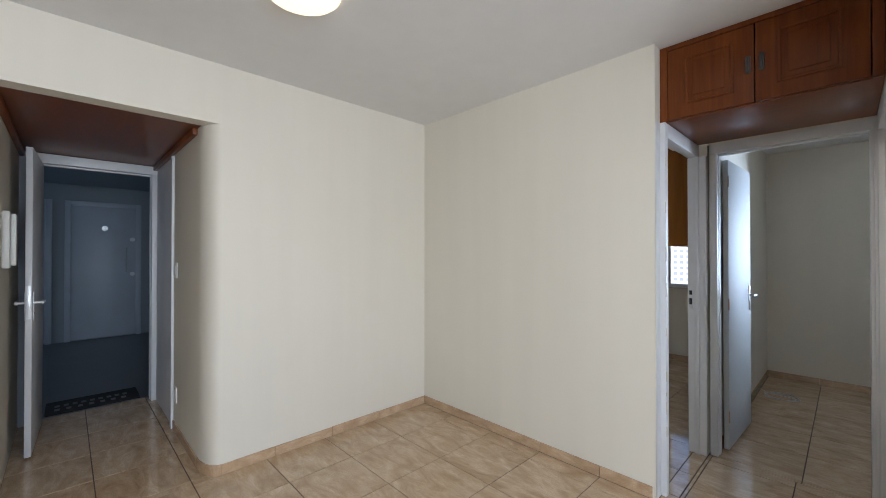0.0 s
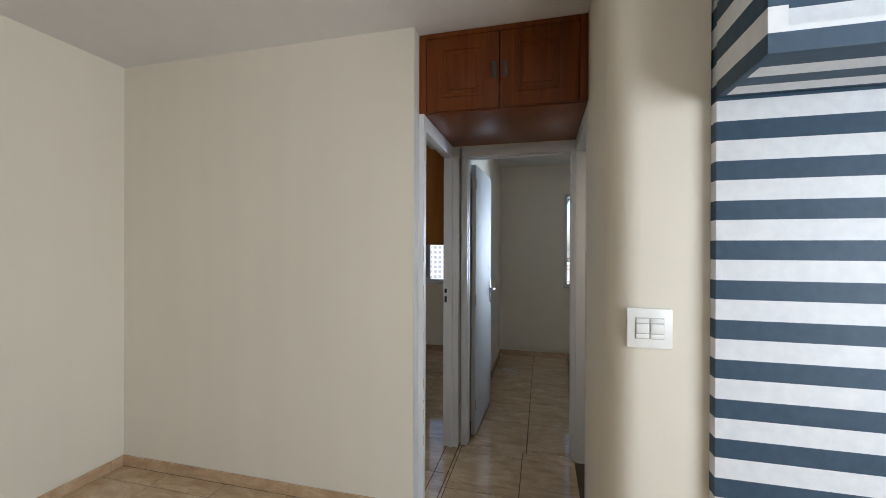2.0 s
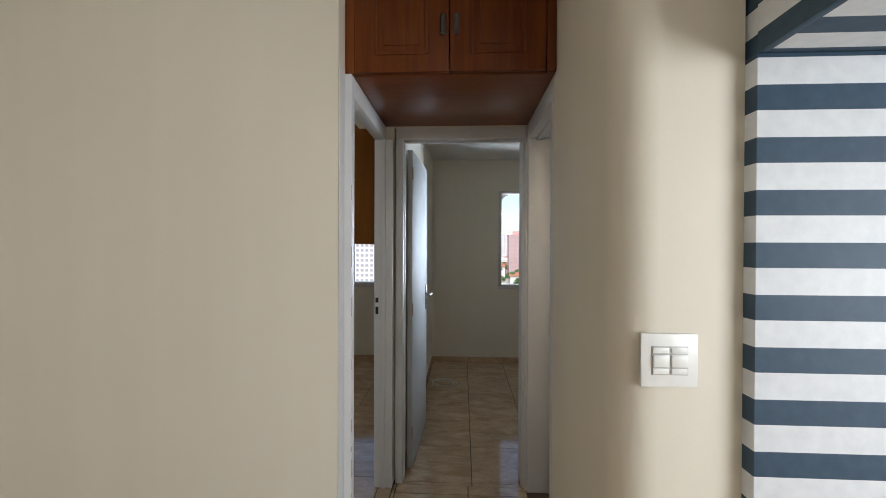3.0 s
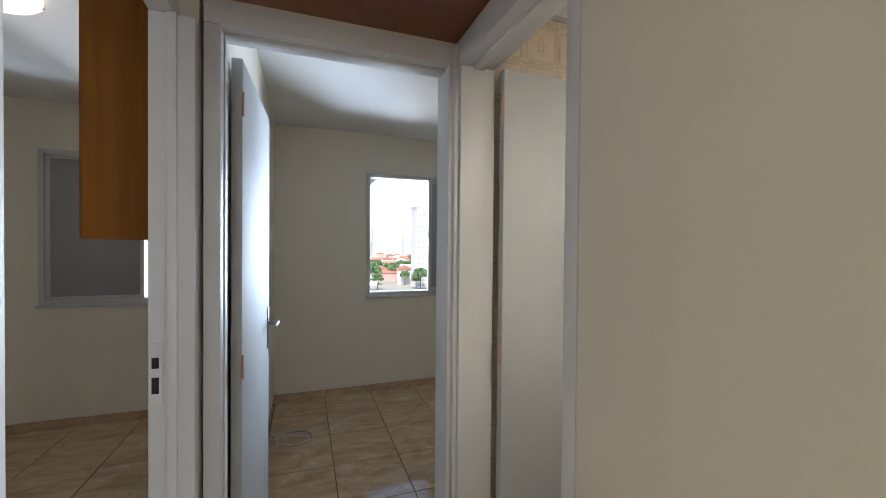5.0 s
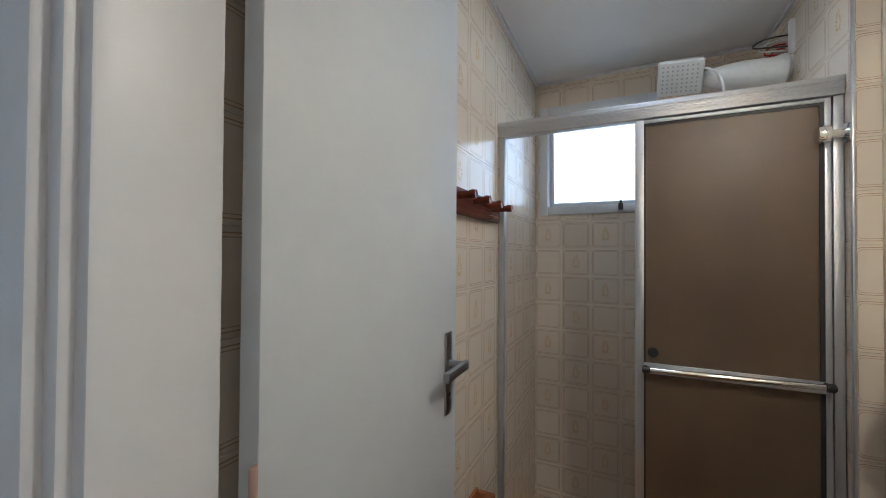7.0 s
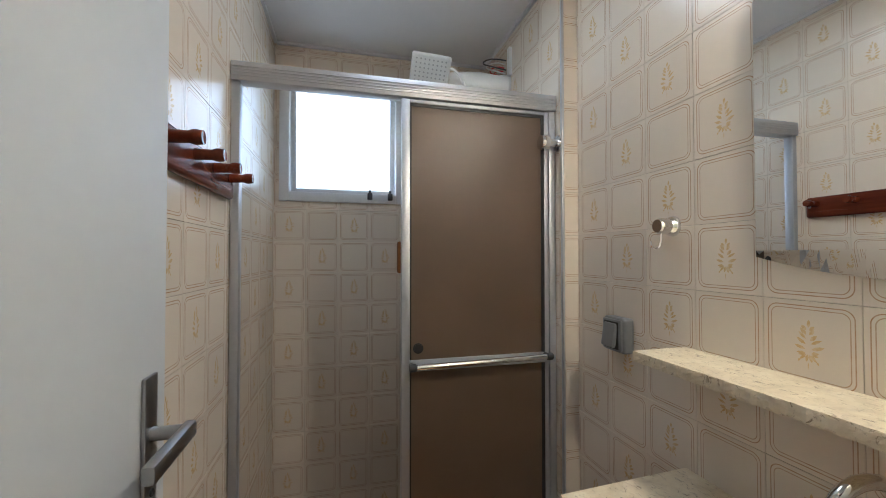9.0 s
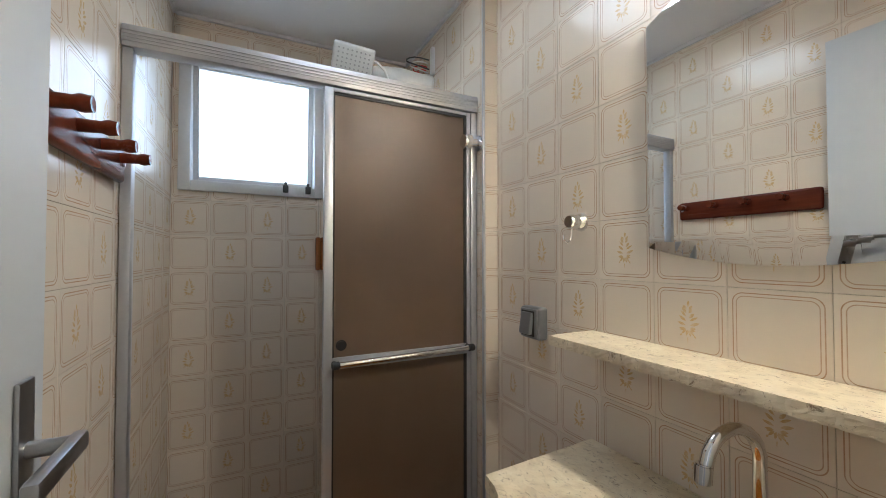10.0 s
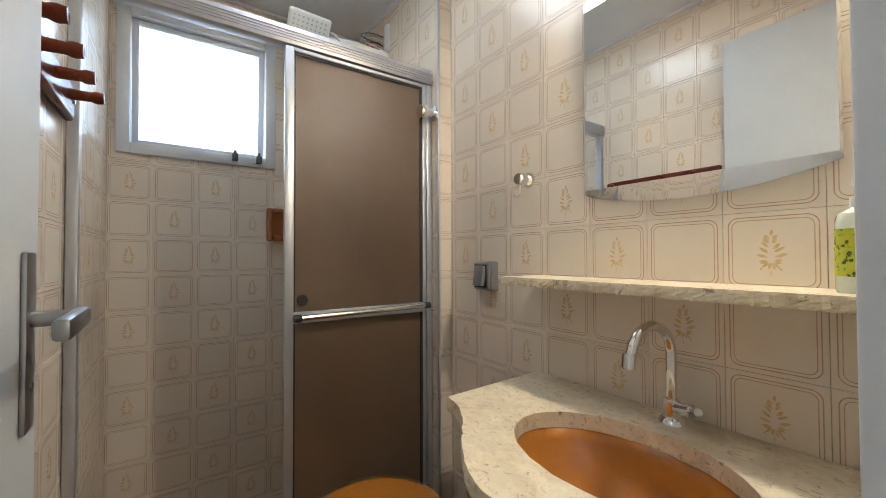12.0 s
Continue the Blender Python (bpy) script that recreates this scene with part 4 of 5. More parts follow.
van = thing("vanity_cabinet", "amber wooden vanity cabinet under the stone top", "cabinet", (0.37, 0.2, 0.0))
inner = [(0.70, 0.004)] + [(x, bow(x) - 0.045) for x in [0.70 - i * 0.68 / 24 for i in range(25)]] + [(0.02, 0.004)]
part("body", prism(inner, 0.08, 0.645), M_VANITY, van)
part("skirt", add(prism([(x, y) for x, y in inner[1:-1]] + [(x, y - 0.018) for x, y in reversed(inner[1:-1])], 0.645, 0.795), box(0.682, 0.70, 0.004, 0.30, 0.645, 0.795)), M_VANITY, van)
part("plinth", prism([(x, max(0.004, y - 0.04)) for x, y in inner], 0.0, 0.08), M_VANITY, van)

tap = thing("basin_tap", "chrome swan-neck basin tap with a side lever", "tap", (0.335, 0.055, 0.83))
neck = [(0.333, 0.055, 0.835 + i * 0.02) for i in range(8)] + [(0.333 + 0.02 * (1 - math.cos(radians(a))) / 2, 0.055 + 0.058 * (1 - math.cos(radians(a))), 0.975 + 0.058 * math.sin(radians(a))) for a in range(10, 171, 16)] + [(0.354, 0.173, 0.962)]
part("spout", tube(neck, 0.0105, 14), M_CHROME, tap)
part("aerator", rod((0.3545, 0.174, 0.985), (0.355, 0.177, 0.955), 0.0135, bevel=0.002), M_CHROME, tap)
part("base", lathe([(0.0, 0), (0.026, 0), (0.025, 0.006), (0.018, 0.014), (0.0165, 0.05), (0.0, 0.052)], 24, Matrix.Translation((0.333, 0.055, 0.83))), M_CHROME, tap)
part("lever", add(rod((0.333, 0.055, 0.862), (0.285, 0.072, 0.872), 0.0115, 0.013, bevel=0.003), rod((0.285, 0.072, 0.872), (0.262, 0.105, 0.884), 0.009, 0.007, bevel=0.002)), M_CHROME, tap)

shelf = thing("stone_shelf", "narrow cream travertine shelf with rough edges", "shelf", (0.38, 0.08, 1.1))
random.seed(3)
fr = [(0.738 - i * 0.70 / 80, 0.152 + random.uniform(-0.002, 0.002)) for i in range(81)]
part("board", prism([(0.738, 0.0)] + [(0.738, 0.03 + 0.03 * i) for i in range(4)] + fr + [(0.038, 0.0)], 1.096, 1.118, 0.002), M_STONE, shelf)


def chipped_edge(pts, z0, z1, deep, seed):
    """A split-faced edge along a line of points: rows of uneven facets with a closed back."""
    rng = random.Random(seed)
    bm = bmesh.new()
    n = 5
    rows = []
    for j in range(n + 1):
        s = j / n
        belly = math.sin(math.pi * s) ** 0.6
        rows.append([bm.verts.new((x + rng.uniform(-0.0008, 0.0008), y + deep * belly * rng.uniform(0.35, 1.15), z0 + (z1 - z0) * s + (rng.uniform(-0.0012, 0.0012) if 0 < j < n else rng.uniform(-0.0006, 0.0004)))) for x, y in pts])
    back = [[bm.verts.new((x, y - 0.003, z)) for x, y in pts] for z in (z1, z0)]
    loop = rows + back
    for a, b in zip(loop, loop[1:] + loop[:1]):
        for i in range(len(pts) - 1):
            bm.faces.new((a[i], a[i + 1], b[i + 1], b[i]))
    bm.faces.new([r[0] for r in loop])
    bm.faces.new([r[-1] for r in loop][::-1])
    return bm


part("broken_edge", chipped_edge(fr, 1.0945, 1.1172, 0.0018, 4), M_STONE, shelf, "rough split stone edge", smooth=None)

part("broken_edge", chipped_edge([(x, y - 0.0005) for x, y in front], 0.7965, 0.8292, 0.0022, 8), M_STONE, ctr, "rough split stone edge", smooth=None)

# mirror with an arched head and foot
W0, W1 = 0.081, 0.568
pts = []
for i in range(33):
    x = W1 - (W1 - W0) * i / 32
    s = (x - (W0 + W1) / 2) / ((W1 - W0) / 2)
    pts.append((x, 1.298 + 0.036 * s * s))
for i in range(33):
    x = W0 + (W1 - W0) * i / 32
    s = (x - (W0 + W1) / 2) / ((W1 - W0) / 2)
    pts.append((x, 1.905 - 0.06 * s * s))
mir = thing("mirror", "frameless wall mirror with a curved bottom edge", "mirror", (0.325, 0.0, 1.298))
to_wall = Matrix(((1, 0, 0, 0), (0, 0, 1, 0), (0, 1, 0, 0), (0, 0, 0, 1)))


def shrink(ps, d):
    mx, mz = (W0 + W1) / 2, sum(p[1] for p in ps) / len(ps)
    return [(x - math.copysign(d, x - mx) if abs(x - mx) > d else x, z - math.copysign(d, z - mz)) for x, z in ps]


bm = bmesh.new()
inner = [(x, max(z + 0.004, 1.346)) if i < 33 else (x, z) for i, (x, z) in enumerate(shrink(pts, 0.004))]
loops = [[bm.verts.new((x, 0.002, z)) for x, z in pts], [bm.verts.new((x, 0.005, z)) for x, z in pts], [bm.verts.new((x, 0.0105, z)) for x, z in inner]]
for a, b in zip(loops, loops[1:]):
    for i in range(len(a)):
        bm.faces.new((a[i], a[(i + 1) % len(a)], b[(i + 1) % len(a)], b[i]))
bm.faces.new(loops[2])
bm.faces.new(loops[0][::-1])
part("glass", bm, M_MIRROR, mir, smooth=None)

hk = thing("towel_hook", "chrome suction hook on the tiles", "hook", (0.775, 0.0, 1.41))
part("cup", lathe([(0.0, 0), (0.026, 0), (0.024, 0.008), (0.015, 0.022), (0.0, 0.022)], 24, Matrix.Translation((0.775, 0.0, 1.41)) @ Matrix.Rotation(radians(-90), 4, "X")), M_CHROME, hk)
part("knob", lathe([(0.0, 0.018), (0.019, 0.018), (0.02, 0.04), (0.016, 0.047), (0.0, 0.048)], 24, Matrix.Translation((0.775, 0.0, 1.41)) @ Matrix.Rotation(radians(-90), 4, "X")), M_CHROME, hk)
part("hook", tube([(0.775, 0.035, 1.395), (0.775, 0.036, 1.372), (0.775, 0.041, 1.358), (0.775, 0.053, 1.352), (0.775, 0.064, 1.359), (0.775, 0.066, 1.372)], 0.0028, 8), M_CHROME, hk)

bs = thing("bathroom_switch", "grey surface-mounted switch box on the tiles", "switch", (0.955, 0.0, 1.1))
part("box", box(0.910, 1.0, 0.0, 0.036, 1.058, 1.158, 0.008, 3), M_GREYPL, bs)
part("bezel", box(0.916, 0.994, 0.034, 0.043, 1.063, 1.153, 0.004), M_GREYPL, bs)
# black plate painted in for the shade in the gap round the rocker
part("recess", box(0.924, 0.986, 0.0425, 0.0445, 1.069, 1.147, 0.001), M_BLACK, bs)
bm = box(-0.025, 0.025, -0.004, 0.010, -0.034, 0.034, 0.004)
bm.transform(pose(0.955, 0.0465, 1.108, 9, 0, 0))
part("rocker", bm, M_GREYPL, bs, "silver grey rocker")

bot = thing("soap_bottle", "pump bottle with a lime green label on the stone shelf", "bottle", (0.052, 0.075, 1.118))
at = Matrix.Translation((0.052, 0.075, 1.118))
part("bottle", lathe([(0.0, 0), (0.028, 0), (0.030, 0.006), (0.030, 0.10), (0.026, 0.118), (0.012, 0.127), (0.0, 0.127)], 28, at), M_CLEAR, bot)
part("label", lathe([(0.0303, 0.025), (0.0306, 0.025), (0.0306, 0.095), (0.0303, 0.095)], 28, at), M_SOAP, bot, "lime green label")
part("cap", lathe([(0.0, 0.126), (0.013, 0.126), (0.013, 0.142), (0.006, 0.144), (0.006, 0.158), (0.011, 0.16), (0.011, 0.168), (0.0, 0.17)], 20, at), M_PLASTIC, bot)

# toilet
wc = thing("toilet", "caramel glazed toilet with its lid closed", "toilet", (0.97, 0.35, 0.0))
def oval(k, z, shift=0.0):
    return [(0.97 + 0.198 * k * math.cos(i * math.tau / 40), 0.42 + shift + (0.255 if math.sin(i * math.tau / 40) > 0 else 0.20) * k * math.sin(i * math.tau / 40), z) for i in range(40)]


def loft(ovals):
    bm = bmesh.new()
    vs = [[bm.verts.new(p) for p in o] for o in ovals]
    for a, b in zip(vs, vs[1:]):
        for i in range(len(a)):
            bm.faces.new((a[i], a[(i + 1) % len(a)], b[(i + 1) % len(a)], b[i]))
    bm.faces.new(vs[0][::-1])
    bm.faces.new(vs[-1])
    return bm


part("bowl", loft([oval(0.62, 0.0, -0.05), oval(0.58, 0.1, -0.05), oval(0.66, 0.22, -0.03), oval(0.9, 0.34), oval(0.96, 0.405)]), M_AMBER, wc, smooth=50)
part("lid", loft([oval(0.97, 0.408), oval(1.0, 0.414), oval(1.0, 0.43), oval(0.97, 0.44), oval(0.8, 0.447), oval(0.3, 0.45)]), M_AMBER, wc, smooth=50)
part("seat_back", box(0.86, 1.08, 0.19, 0.26, 0.30, 0.405, 0.02), M_AMBER, wc)

wl = thing("mirror_lamp", "small wall lamp with a downward metal shade above the mirror", "lamp", (0.12, 0.0, 2.2))
part("wall_plate", lathe([(0.0, 0), (0.045, 0), (0.043, 0.01), (0.02, 0.016), (0.0, 0.016)], 24, Matrix.Translation((0.12, 0.0, 2.25)) @ Matrix.Rotation(radians(-90), 4, "X")), M_CHROME, wl)
part("arm", tube([(0.12, 0.012, 2.25), (0.12, 0.06, 2.28), (0.12, 0.10, 2.278), (0.12, 0.105, 2.258)], 0.007, 8), M_CHROME, wl)
shade = [(0.020, 2.258), (0.034, 2.238), (0.070, 2.166), (0.0725, 2.166), (0.037, 2.241), (0.021, 2.262)]
part("shade", lathe([(0.0, 2.2575)] + shade + [(0.0, 2.2625)], 28, Matrix.Translation((0.12, 0.105, 0))), M_TRIM, wl, "white metal shade", smooth=50)


cl = thing("bathroom_ceiling_lamp", "small flat white ceiling lamp, lit", "lamp", (1.05, 0.55, BATHCEIL))
part("housing", lathe([(0.0, 0.0), (0.20, 0.0), (0.20, -0.02), (0.188, -0.024), (0.0, -0.024)], 32, Matrix.Translation((1.05, 0.55, BATHCEIL))), M_PLASTIC, cl)

ph = thing("paper_holder", "brown glazed ceramic toilet paper holder on the tiles", "paper holder", (0.90, 1.12, 0.42))
part("back_plate", box(0.82, 0.98, 1.112, 1.124, 0.40, 0.56, 0.005), M_BROWNCER, ph)
for x in (0.82, 0.962):
    part("cheek", add(box(x, x + 0.018, 1.05, 1.113, 0.455, 0.555, 0.006), rod((x, 1.052, 0.505), (x + 0.018, 1.052, 0.505), 0.03, bevel=0.004)), M_BROWNCER, ph)
roll = thing("paper_roll", "white toilet paper roll in its holder", "paper roll", (0.90, 1.06, 0.48))
part("roll", rod((0.845, 1.062, 0.497), (0.955, 1.062, 0.497), 0.044, seg=28, bevel=0.003), M_PLASTIC, roll)
part("core", rod((0.8385, 1.062, 0.497), (0.9615, 1.062, 0.497), 0.012), M_BROWNCER, roll, "brown spindle")


# ---------------------------------------------------------------- outside: the town beyond the windows
GROUND = -22.0
M_EARTH = plain("dry_ground", (0.30, 0.28, 0.22), 0.9, big=0.02, fine=0.4, amount=0.25)
M_ROOFT = plain("clay_roof", (0.34, 0.15, 0.09), 0.8, big=0.3, fine=3, amount=0.2)
M_RENDER = plain("pale_render", (0.66, 0.62, 0.58), 0.8, big=0.1, fine=2, amount=0.08)
M_PINK = plain("pink_render", (0.52, 0.33, 0.30), 0.8, big=0.1, fine=2, amount=0.08)
# dark panes paled: the haze of distance is put into their colour
M_HAZYWIN = plain("hazed_window_glass", (0.36, 0.38, 0.42), 0.25, bump=0)
# green raised for the same painted haze
M_CROWN = plain("tree_foliage", (0.12, 0.19, 0.08), 0.8, big=0.6, fine=6, amount=0.35)
M_BARK = plain("tree_bark", (0.12, 0.09, 0.06), 0.9)
structure("ground", box(-3000, 3000, 12, 4500, GROUND - 1, GROUND), M_EARTH)


def tower(x, y, w, d, h, mat, storeys, cols):
    t = thing("apartment_building", "pale apartment tower in the distance", "building", (x, y, GROUND), "far buildings")
    part("wall", box(x - w / 2, x + w / 2, y - d / 2, y + d / 2, GROUND, GROUND + h), mat, t)
    part("roof", boxes((x - w / 2 - 0.3, x + w / 2 + 0.3, y - d / 2 - 0.3, y + d / 2 + 0.3, GROUND + h, GROUND + h + 0.8), (x - w / 5, x + w / 5, y - d / 5, y + d / 5, GROUND + h + 0.8, GROUND + h + 3.5)), mat, t)
    sh, cw = h / storeys, w / cols
    me = finish(box(-cw * 0.28, cw * 0.28, -0.15, 0.15, -sh * 0.25, sh * 0.25), M_HAZYWIN)
    for i in range(storeys):
        for j in range(cols):
            o = new("window", me)
            o.parent = t
            o.location = (-w / 2 + (j + 0.5) * cw, -d / 2 - 0.02, (i + 0.55) * sh)
    return t


tower(41, 306, 12, 12, 32, M_PINK, 10, 4)
tower(61, 206, 10, 12, 43, M_RENDER, 15, 4)
tower(116, 610, 30, 18, 47, M_RENDER, 13, 7)
tower(146, 660, 22, 18, 40, M_RENDER, 11, 5)
tower(82, 700, 30, 18, 44, M_RENDER, 12, 7)
tower(20, 560, 26, 18, 40, M_RENDER, 11, 6)
tower(190, 720, 26, 18, 41, M_RENDER, 11, 6)
tower(-62, 200, 34, 14, 40, M_RENDER, 16, 14)
tower(-110, 330, 26, 18, 48, M_RENDER, 13, 6)

random.seed(21)


def gable(w, d, h, r):
    bm = bmesh.new()
    pts = [(-w / 2, -d / 2, h), (w / 2, -d / 2, h), (w / 2, d / 2, h), (-w / 2, d / 2, h), (-w / 2, 0, h + r), (w / 2, 0, h + r)]
    v = [bm.verts.new(p) for p in pts]
    for f in ((0, 1, 5, 4), (2, 3, 4, 5), (0, 4, 3), (1, 2, 5), (0, 3, 2, 1)):
        bm.faces.new([v[i] for i in f])
    return bm


for i in range(170):
    y = random.uniform(215, 620)
    x = y * random.uniform(-0.35, 0.42)
    if any(abs(x - a) < 14 and abs(y - b) < 14 for a, b in ((41, 306), (61, 206), (116, 610), (20, 560), (-45, 180), (-110, 330))):
        continue
    w, d, h = random.uniform(8, 18), random.uniform(8, 14), random.uniform(4, 9)
    t = thing("house", "low town house with a tiled roof in the distance", "house", group="far houses", m=pose(x, y, GROUND, 0, 0, random.choice((0, 90, 12, 78))))
    part("wall", box(-w / 2, w / 2, -d / 2, d / 2, 0, h), random.choice((M_RENDER, M_RENDER, M_PINK)), t, world=False)
    part("roof", gable(w + 1, d + 1, h, 2.2), random.choice((M_ROOFT, M_ROOFT, M_RENDER)), t, world=False)


def tree(x, y, s):
    t = thing("tree", "leafy green street tree in the distance", "tree", (x, y, GROUND), "far trees")
    part("trunk", add(rod((x, y, GROUND), (x, y, GROUND + 5 * s), 0.35 * s, 0.2 * s, 8), rod((x, y, GROUND + 4 * s), (x + 1.5 * s, y, GROUND + 7 * s), 0.18 * s, 0.08 * s, 6)), M_BARK, t)
    vs, fs = [], []
    for _ in range(420):
        a, b, r = random.uniform(0, math.tau), random.uniform(-0.5, 1.4), random.uniform(0.5, 1.0) ** 0.5 * 4 * s * random.uniform(0.7, 1.15)
        c = Vector((x + r * math.cos(a) * math.cos(b), y + r * math.sin(a) * math.cos(b), GROUND + 8 * s + 0.75 * r * math.sin(b)))
        q = Euler((random.uniform(0, 6), random.uniform(0, 6), random.uniform(0, 6))).to_matrix()
        k = len(vs)
        for u, v in ((-1, -0.6), (1, -0.6), (0.7, 0.7), (-0.8, 0.6)):
            vs.append(c + q @ Vector((u * 0.65 * s, v * 0.65 * s, 0)))
        fs.append((k, k + 1, k + 2, k + 3))
    me = bpy.data.meshes.new("crown")
    me.from_pydata(vs, [], fs)
    me.materials.append(M_CROWN)
    o = new("crown", me)
    o.parent = t
    o.matrix_parent_inverse = PLACE[t].inverted()


for i in range(46):
    y = random.uniform(190, 300) if i < 30 else random.uniform(300, 520)
    x, s = y * random.uniform(-0.05, 0.36), random.uniform(0.55, 1.05)
    tree(x, y, s)


# ---------------------------------------------------------------- pieces: floor tiles, baseboards, wall tiles
CACHE = {}


def chamfered(x0, x1, y0, y1, t, c):
    """A thin plate in local x and y with a chamfered upper edge at height t."""
    key = tuple(round(v, 4) for v in (x0, x1, y0, y1, t, c))
    return key, [(x0, y0, 0), (x1, y0, 0), (x1, y1, 0), (x0, y1, 0), (x0, y0, t - c), (x1, y0, t - c), (x1, y1, t - c), (x0, y1, t - c),
                 (x0 + c, y0 + c, t), (x1 - c, y0 + c, t), (x1 - c, y1 - c, t), (x0 + c, y1 - c, t)]


PLATE = [(0, 1, 5, 4), (1, 2, 6, 5), (2, 3, 7, 6), (3, 0, 4, 7), (4, 5, 9, 8), (5, 6, 10, 9), (6, 7, 11, 10), (7, 4, 8, 11), (8, 9, 10, 11)]


def petals():
    """The printed spray: a stem with pointed leaves and a few blossoms, as flat leaf shapes."""
    leaves = []
    rng = random.Random(5)
    for k in range(5):
        y = -0.012 + 0.0085 * k
        for side in (1, -1):
            leaves.append((0.001 * side, y + rng.uniform(-0.001, 0.002), radians(90 - side * (66 - 8 * k + rng.uniform(-8, 8))), 0.024 - 0.0026 * k + rng.uniform(-0.002, 0.002), rng.uniform(0.0026, 0.0034)))
    leaves += [(0.0005, 0.026, radians(86), 0.017, 0.0028), (0.003, 0.022, radians(66), 0.011, 0.0022)]
    for k in range(8):
        a = radians(180 + k * 180 / 7 + rng.uniform(-7, 7))
        leaves.append((0.0025 * math.cos(a), -0.016, a, rng.uniform(0.014, 0.021), rng.uniform(0.0024, 0.0032)))
    leaves += [(0.0, -0.03, radians(268), 0.017, 0.0009), (0.012, -0.028, radians(300), 0.008, 0.0018), (-0.012, -0.027, radians(236), 0.008, 0.0018)]
    vs, fs = [], []
    for x, y, a, l, w in leaves:
        k = len(vs)
        for s, v in ((0.15, 0), (0.45, -1), (0.75, -0.8), (1, 0), (0.75, 0.8), (0.45, 1)):
            px, py = s * l, v * w
            vs.append((x + px * math.cos(a) - py * math.sin(a), y + px * math.sin(a) + py * math.cos(a)))
        fs.append(tuple(range(k, k + 6)))
    return vs, fs


FLOWER_V, FLOWER_F = petals()


def plate_mesh(x0, x1, y0, y1, t, c, mat, flower=False):
    key, vs = chamfered(x0, x1, y0, y1, t, c)
    key += (mat.name, flower)
    if key not in CACHE:
        me = bpy.data.meshes.new("tile")
        fs = list(PLATE)
        if flower:
            n = len(vs)
            vs = vs + [(x, y, t + 0.0003) for x, y in FLOWER_V]
            fs = fs + [tuple(i + n for i in f) for f in FLOWER_F]
        me.from_pydata(vs, [], fs)
        me.materials.append(mat)
        if flower:
            me.materials.append(M_FLOWER)
            for i, p in enumerate(me.polygons):
                p.material_index = 1 if i >= len(PLATE) else 0
        CACHE[key] = me
    return CACHE[key]


def lay(parent, name, origin, u, v, u0, v0, ulo, uhi, vlo, vhi, step, gap, t, c, mat, holes=(), flower=None, jitter=0.0):
    """Tiles of one step on a plane through origin along u and v; joints fall on u0 and v0; cut at the edges and round holes."""
    u, v = Vector(u), Vector(v)
    turn = Matrix((u, v, u.cross(v))).transposed().to_4x4()
    inv = PLACE[parent].inverted()
    for i in range(math.floor((ulo - u0) / step + 1e-4), math.ceil((uhi - u0) / step - 1e-4)):
        for j in range(math.floor((vlo - v0) / step + 1e-4), math.ceil((vhi - v0) / step - 1e-4)):
            cu, cv = u0 + (i + 0.5) * step, v0 + (j + 0.5) * step
            a, b = max(ulo, cu - step / 2 + gap / 2), min(uhi, cu + step / 2 - gap / 2)
            e, f = max(vlo, cv - step / 2 + gap / 2), min(vhi, cv + step / 2 - gap / 2)
            pieces = [(a, b, e, f)]
            for h in holes:
                out = []
                for a, b, e, f in pieces:
                    if h[0] >= b or h[1] <= a or h[2] >= f or h[3] <= e:
                        out.append((a, b, e, f))
                        continue
                    if a < h[0]:
                        out.append((a, h[0], e, f))
                    if b > h[1]:
                        out.append((h[1], b, e, f))
                    m0, m1 = max(a, h[0]), min(b, h[1])
                    if e < h[2]:
                        out.append((m0, m1, e, h[2]))
                    if f > h[3]:
                        out.append((m0, m1, h[3], f))
                pieces = out
            for a, b, e, f in pieces:
                if b - a < 0.006 or f - e < 0.006:
                    continue
                whole = b - a > step * 0.9 and f - e > step * 0.9
                me = plate_mesh(a - cu, b - cu, e - cv, f - cv, t, c, mat, bool(whole and flower and flower(i, j)))
                o = new(name, me)
                o.parent = parent
                tip = Matrix.Rotation(random.uniform(-jitter, jitter), 4, "X") @ Matrix.Rotation(random.uniform(-jitter, jitter), 4, "Y")
                o.matrix_parent_inverse = inv
                o.matrix_basis = Matrix.Translation(Vector(origin) + u * cu + v * cv) @ turn @ tip


random.seed(9)
X, Y, Z = (1, 0, 0), (0, 1, 0), (0, 0, 1)
S = 0.435
lay(FLOOR_LIVING, "floor_tile", (0, 0, -0.006), X, Y, -2.66, 0.175, -3.04, 1.9, -4.0, 0.305, S, 0.0055, 0.006, 0.0012, M_FLOOR, jitter=0.0006)
lay(FLOOR_LIVING, "floor_tile", (0, 0, -0.006), X, Y, -2.66, 0.175, -0.938, -0.14, 0.309, 1.128, S, 0.0055, 0.006, 0.0012, M_FLOOR, jitter=0.0006)
lay(FLOOR_LIVING, "floor_tile", (0, 0, -0.006), X, Y, -2.66, 0.175, -5.04, -3.044, -2.41, -1.42, S, 0.0055, 0.006, 0.0012, M_FLOOR, jitter=0.0006)
lay(FLOOR_LIVING, "floor_tile", (0, 0, -0.006), X, Y, -2.66, 0.175, -1.02, -0.941, 0.309, 0.432, S, 0.0055, 0.006, 0.0012, M_FLOOR)
lay(FLOOR_BED, "floor_tile", (0, 0, -0.006), X, Y, -0.46, 3.335, -0.90, 1.95, 1.132, 3.685, S, 0.0055, 0.006, 0.0012, M_FLOOR, jitter=0.0006)
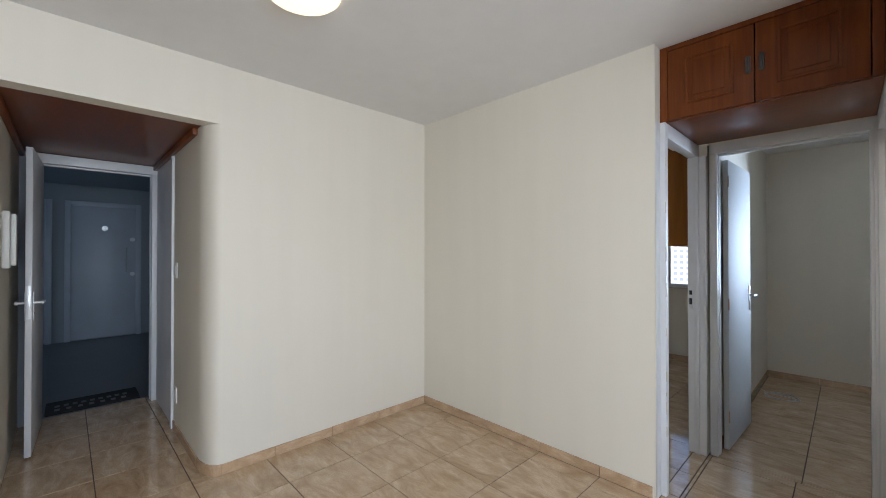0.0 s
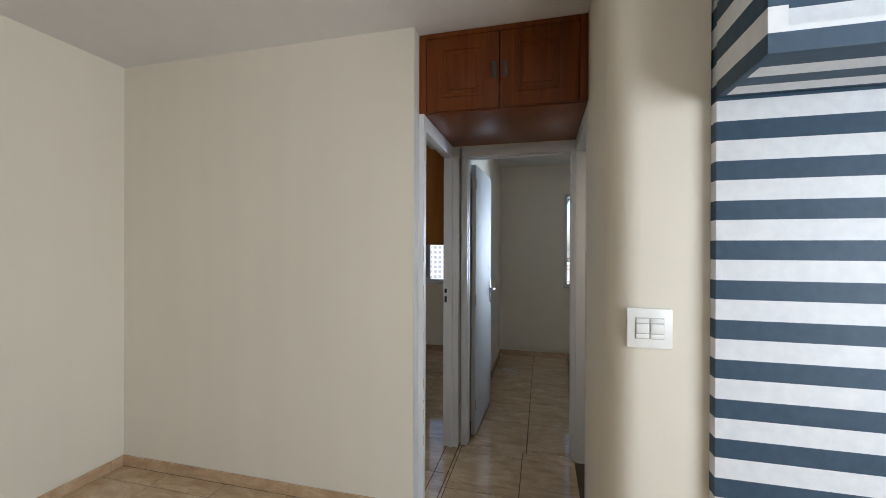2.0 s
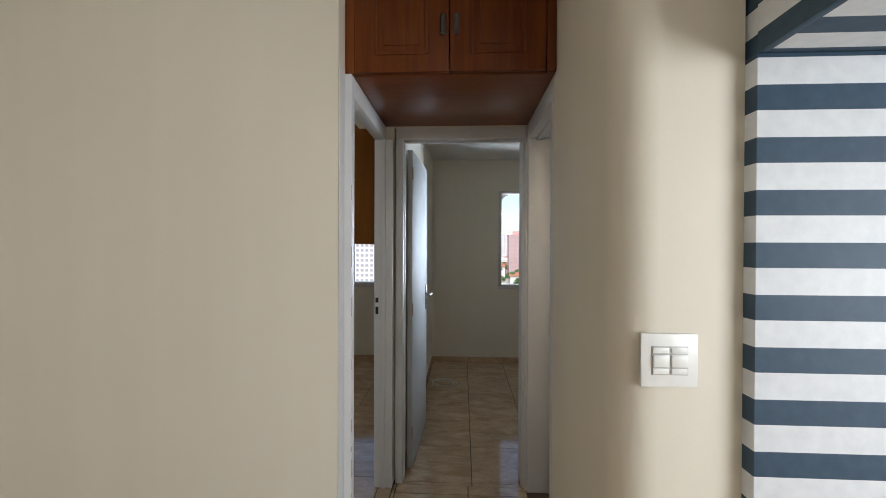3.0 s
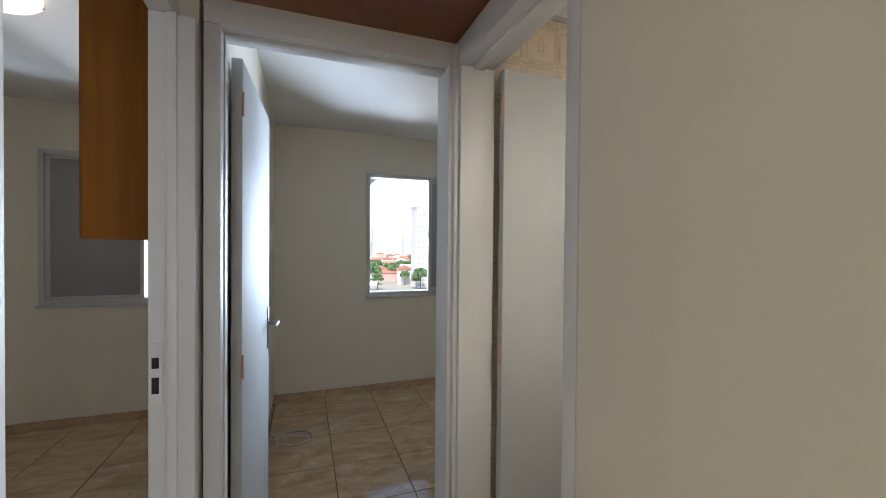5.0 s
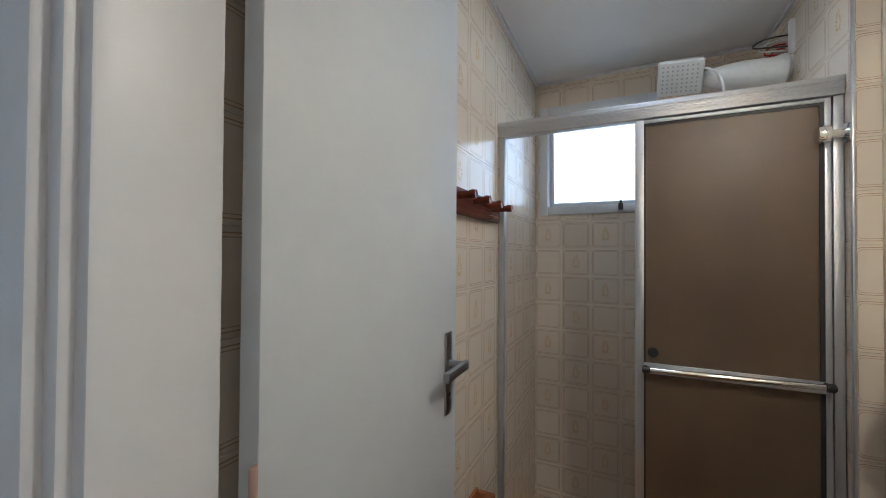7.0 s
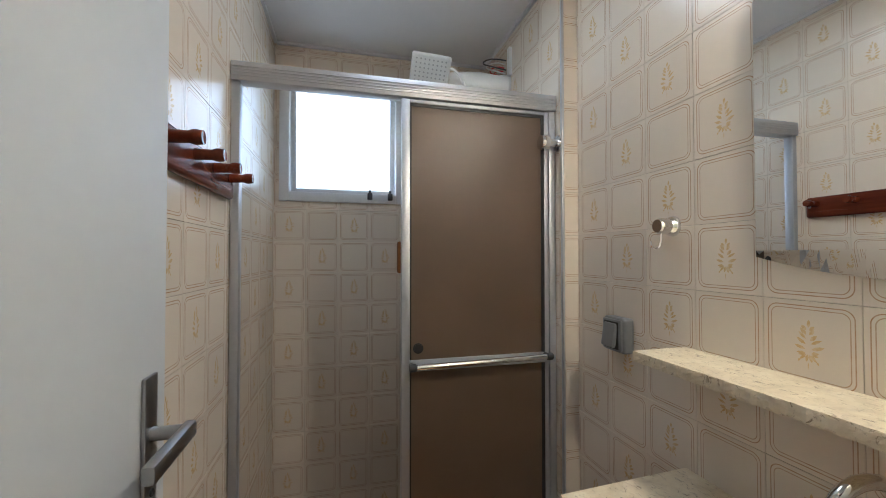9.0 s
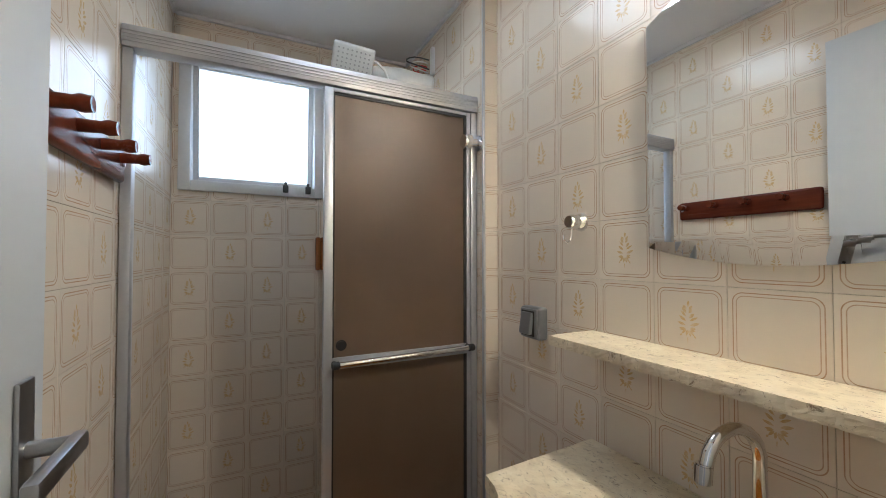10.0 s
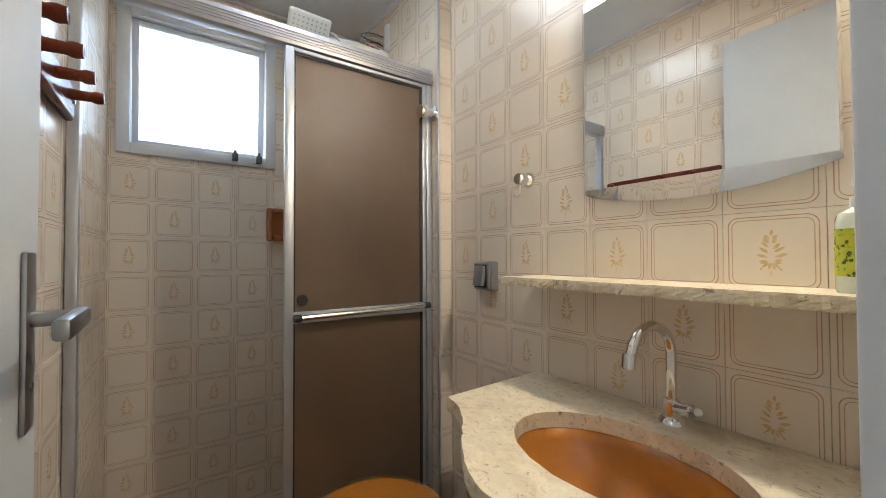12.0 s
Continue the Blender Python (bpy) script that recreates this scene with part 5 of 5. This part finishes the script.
lay(FLOOR_BED2, "floor_tile", (0, 0, -0.006), X, Y, -1.9, 2.93, -3.16, -0.945, 0.44, 3.685, S, 0.0055, 0.006, 0.0012, M_FLOOR, jitter=0.0006)
lay(FLOOR_BATH, "floor_tile", (0, 0, -0.006), X, Y, 0.0, 0.0, 0.0, 1.96, 0.0, 1.124, 0.20, 0.004, 0.006, 0.001, M_BASE, jitter=0.0006)


def skirting(name, x0, y0, x1, y1, nx, ny, first=0.0):
    """A tiled baseboard along a wall foot, in pieces, with the wall on the far side of (nx, ny)."""
    bm0 = box(0, 0.001, 0, 0.001, -0.003, -0.002)
    bm0.transform(Matrix.Translation((x0, y0, 0)))
    top = structure(name, bm0, M_GROUT)
    d = Vector((x1 - x0, y1 - y0, 0))
    n = d.length
    u = d.normalized()
    s = -first
    while s < n:
        a, b = max(0, s) + 0.0015, min(n, s + S) - 0.0015
        if b - a > 0.01:
            me = plate_mesh(a - b, 0.0, 0.0, 0.068 + random.uniform(-0.002, 0.002), 0.009, 0.0015, M_BASE)
            o = new("skirting_tile", me)
            o.parent = top
            turn = Matrix((u, Vector(Z), u.cross(Vector(Z)))).transposed().to_4x4()
            o.matrix_basis = Matrix.Translation(Vector((x0, y0, 0)) + u * b) @ turn
        s += S
    return top


skirting("baseboard_living_back", -3.045, 0.315, -1.045, 0.315, 0, -1, 0.05)
skirting("baseboard_living_left", -3.045, -1.41, -3.045, 0.306, 1, 0, 0.1)
skirting("baseboard_entry", -4.045, -1.50, -3.25, -1.50, 0, -1)
skirting("baseboard_bedroom_back", -0.905, 3.69, 1.95, 3.69, 0, -1, 0.0)
skirting("baseboard_bedroom_left", -0.905, 1.27, -0.905, 3.68, 1, 0, 0.0)
skirting("baseboard_second_bedroom_back", -3.165, 3.69, -1.01, 3.69, 0, -1, 0.0)
structure("baseboard_entry_corner", prism([(-3.245 + 0.209 * x, -1.41 + 0.099 * y) for x, y in arc(0, 0, 1, 270, 360, 10)] + [(-3.245 + 0.2 * x, -1.41 + 0.09 * y) for x, y in arc(0, 0, 1, 360, 270, 10)], 0, 0.068), M_BASE)

T = 0.152
walls = bpy.data.objects
U0, V0 = 0.56, 1.256


def flowers(k):
    return lambda i, j: (i + j) % 2 == k


lay(walls["wall_bath_mirror"], "wall_tile", (0, -0.006, 0), (-1, 0, 0), Z, -U0, V0, -1.184, -0.0, 0.0, BATHCEIL - 0.002, T, 0.0008, 0.006, 0.0006, M_TILE, flower=flowers(1), jitter=0.0015)
lay(walls["wall_bath_shower"], "wall_tile", (1.19, 0, 0), (0, -1, 0), Z, -T * 0.45, V0, -0.058, 0.0, 0.0, BATHCEIL - 0.002, T, 0.0008, 0.006, 0.0006, M_TILE, jitter=0.001)
lay(walls["wall_bath_shower"], "wall_tile", (0, 0.054, 0), (-1, 0, 0), Z, -1.19, V0, -1.96, -1.186, 0.0, BATHCEIL - 0.002, T, 0.0008, 0.006, 0.0006, M_TILE, flower=flowers(0), jitter=0.0015)
lay(walls["wall_bath_rear"], "wall_tile", (1.966, 0, 0), (0, -1, 0), Z, -1.13, V0, -1.124, -0.06, 0.0, BATHCEIL - 0.002, T, 0.0008, 0.006, 0.0006, M_TILE, holes=[(-1.098, -0.502, 1.602, 2.213)], flower=flowers(1), jitter=0.0015)
lay(walls["wall_hall_end"], "wall_tile", (0, 1.13, 0), X, Z, 1.96, V0, 0.0, 1.96, 0.0, BATHCEIL - 0.002, T, 0.0008, 0.006, 0.0006, M_TILE, flower=flowers(0), jitter=0.0015)
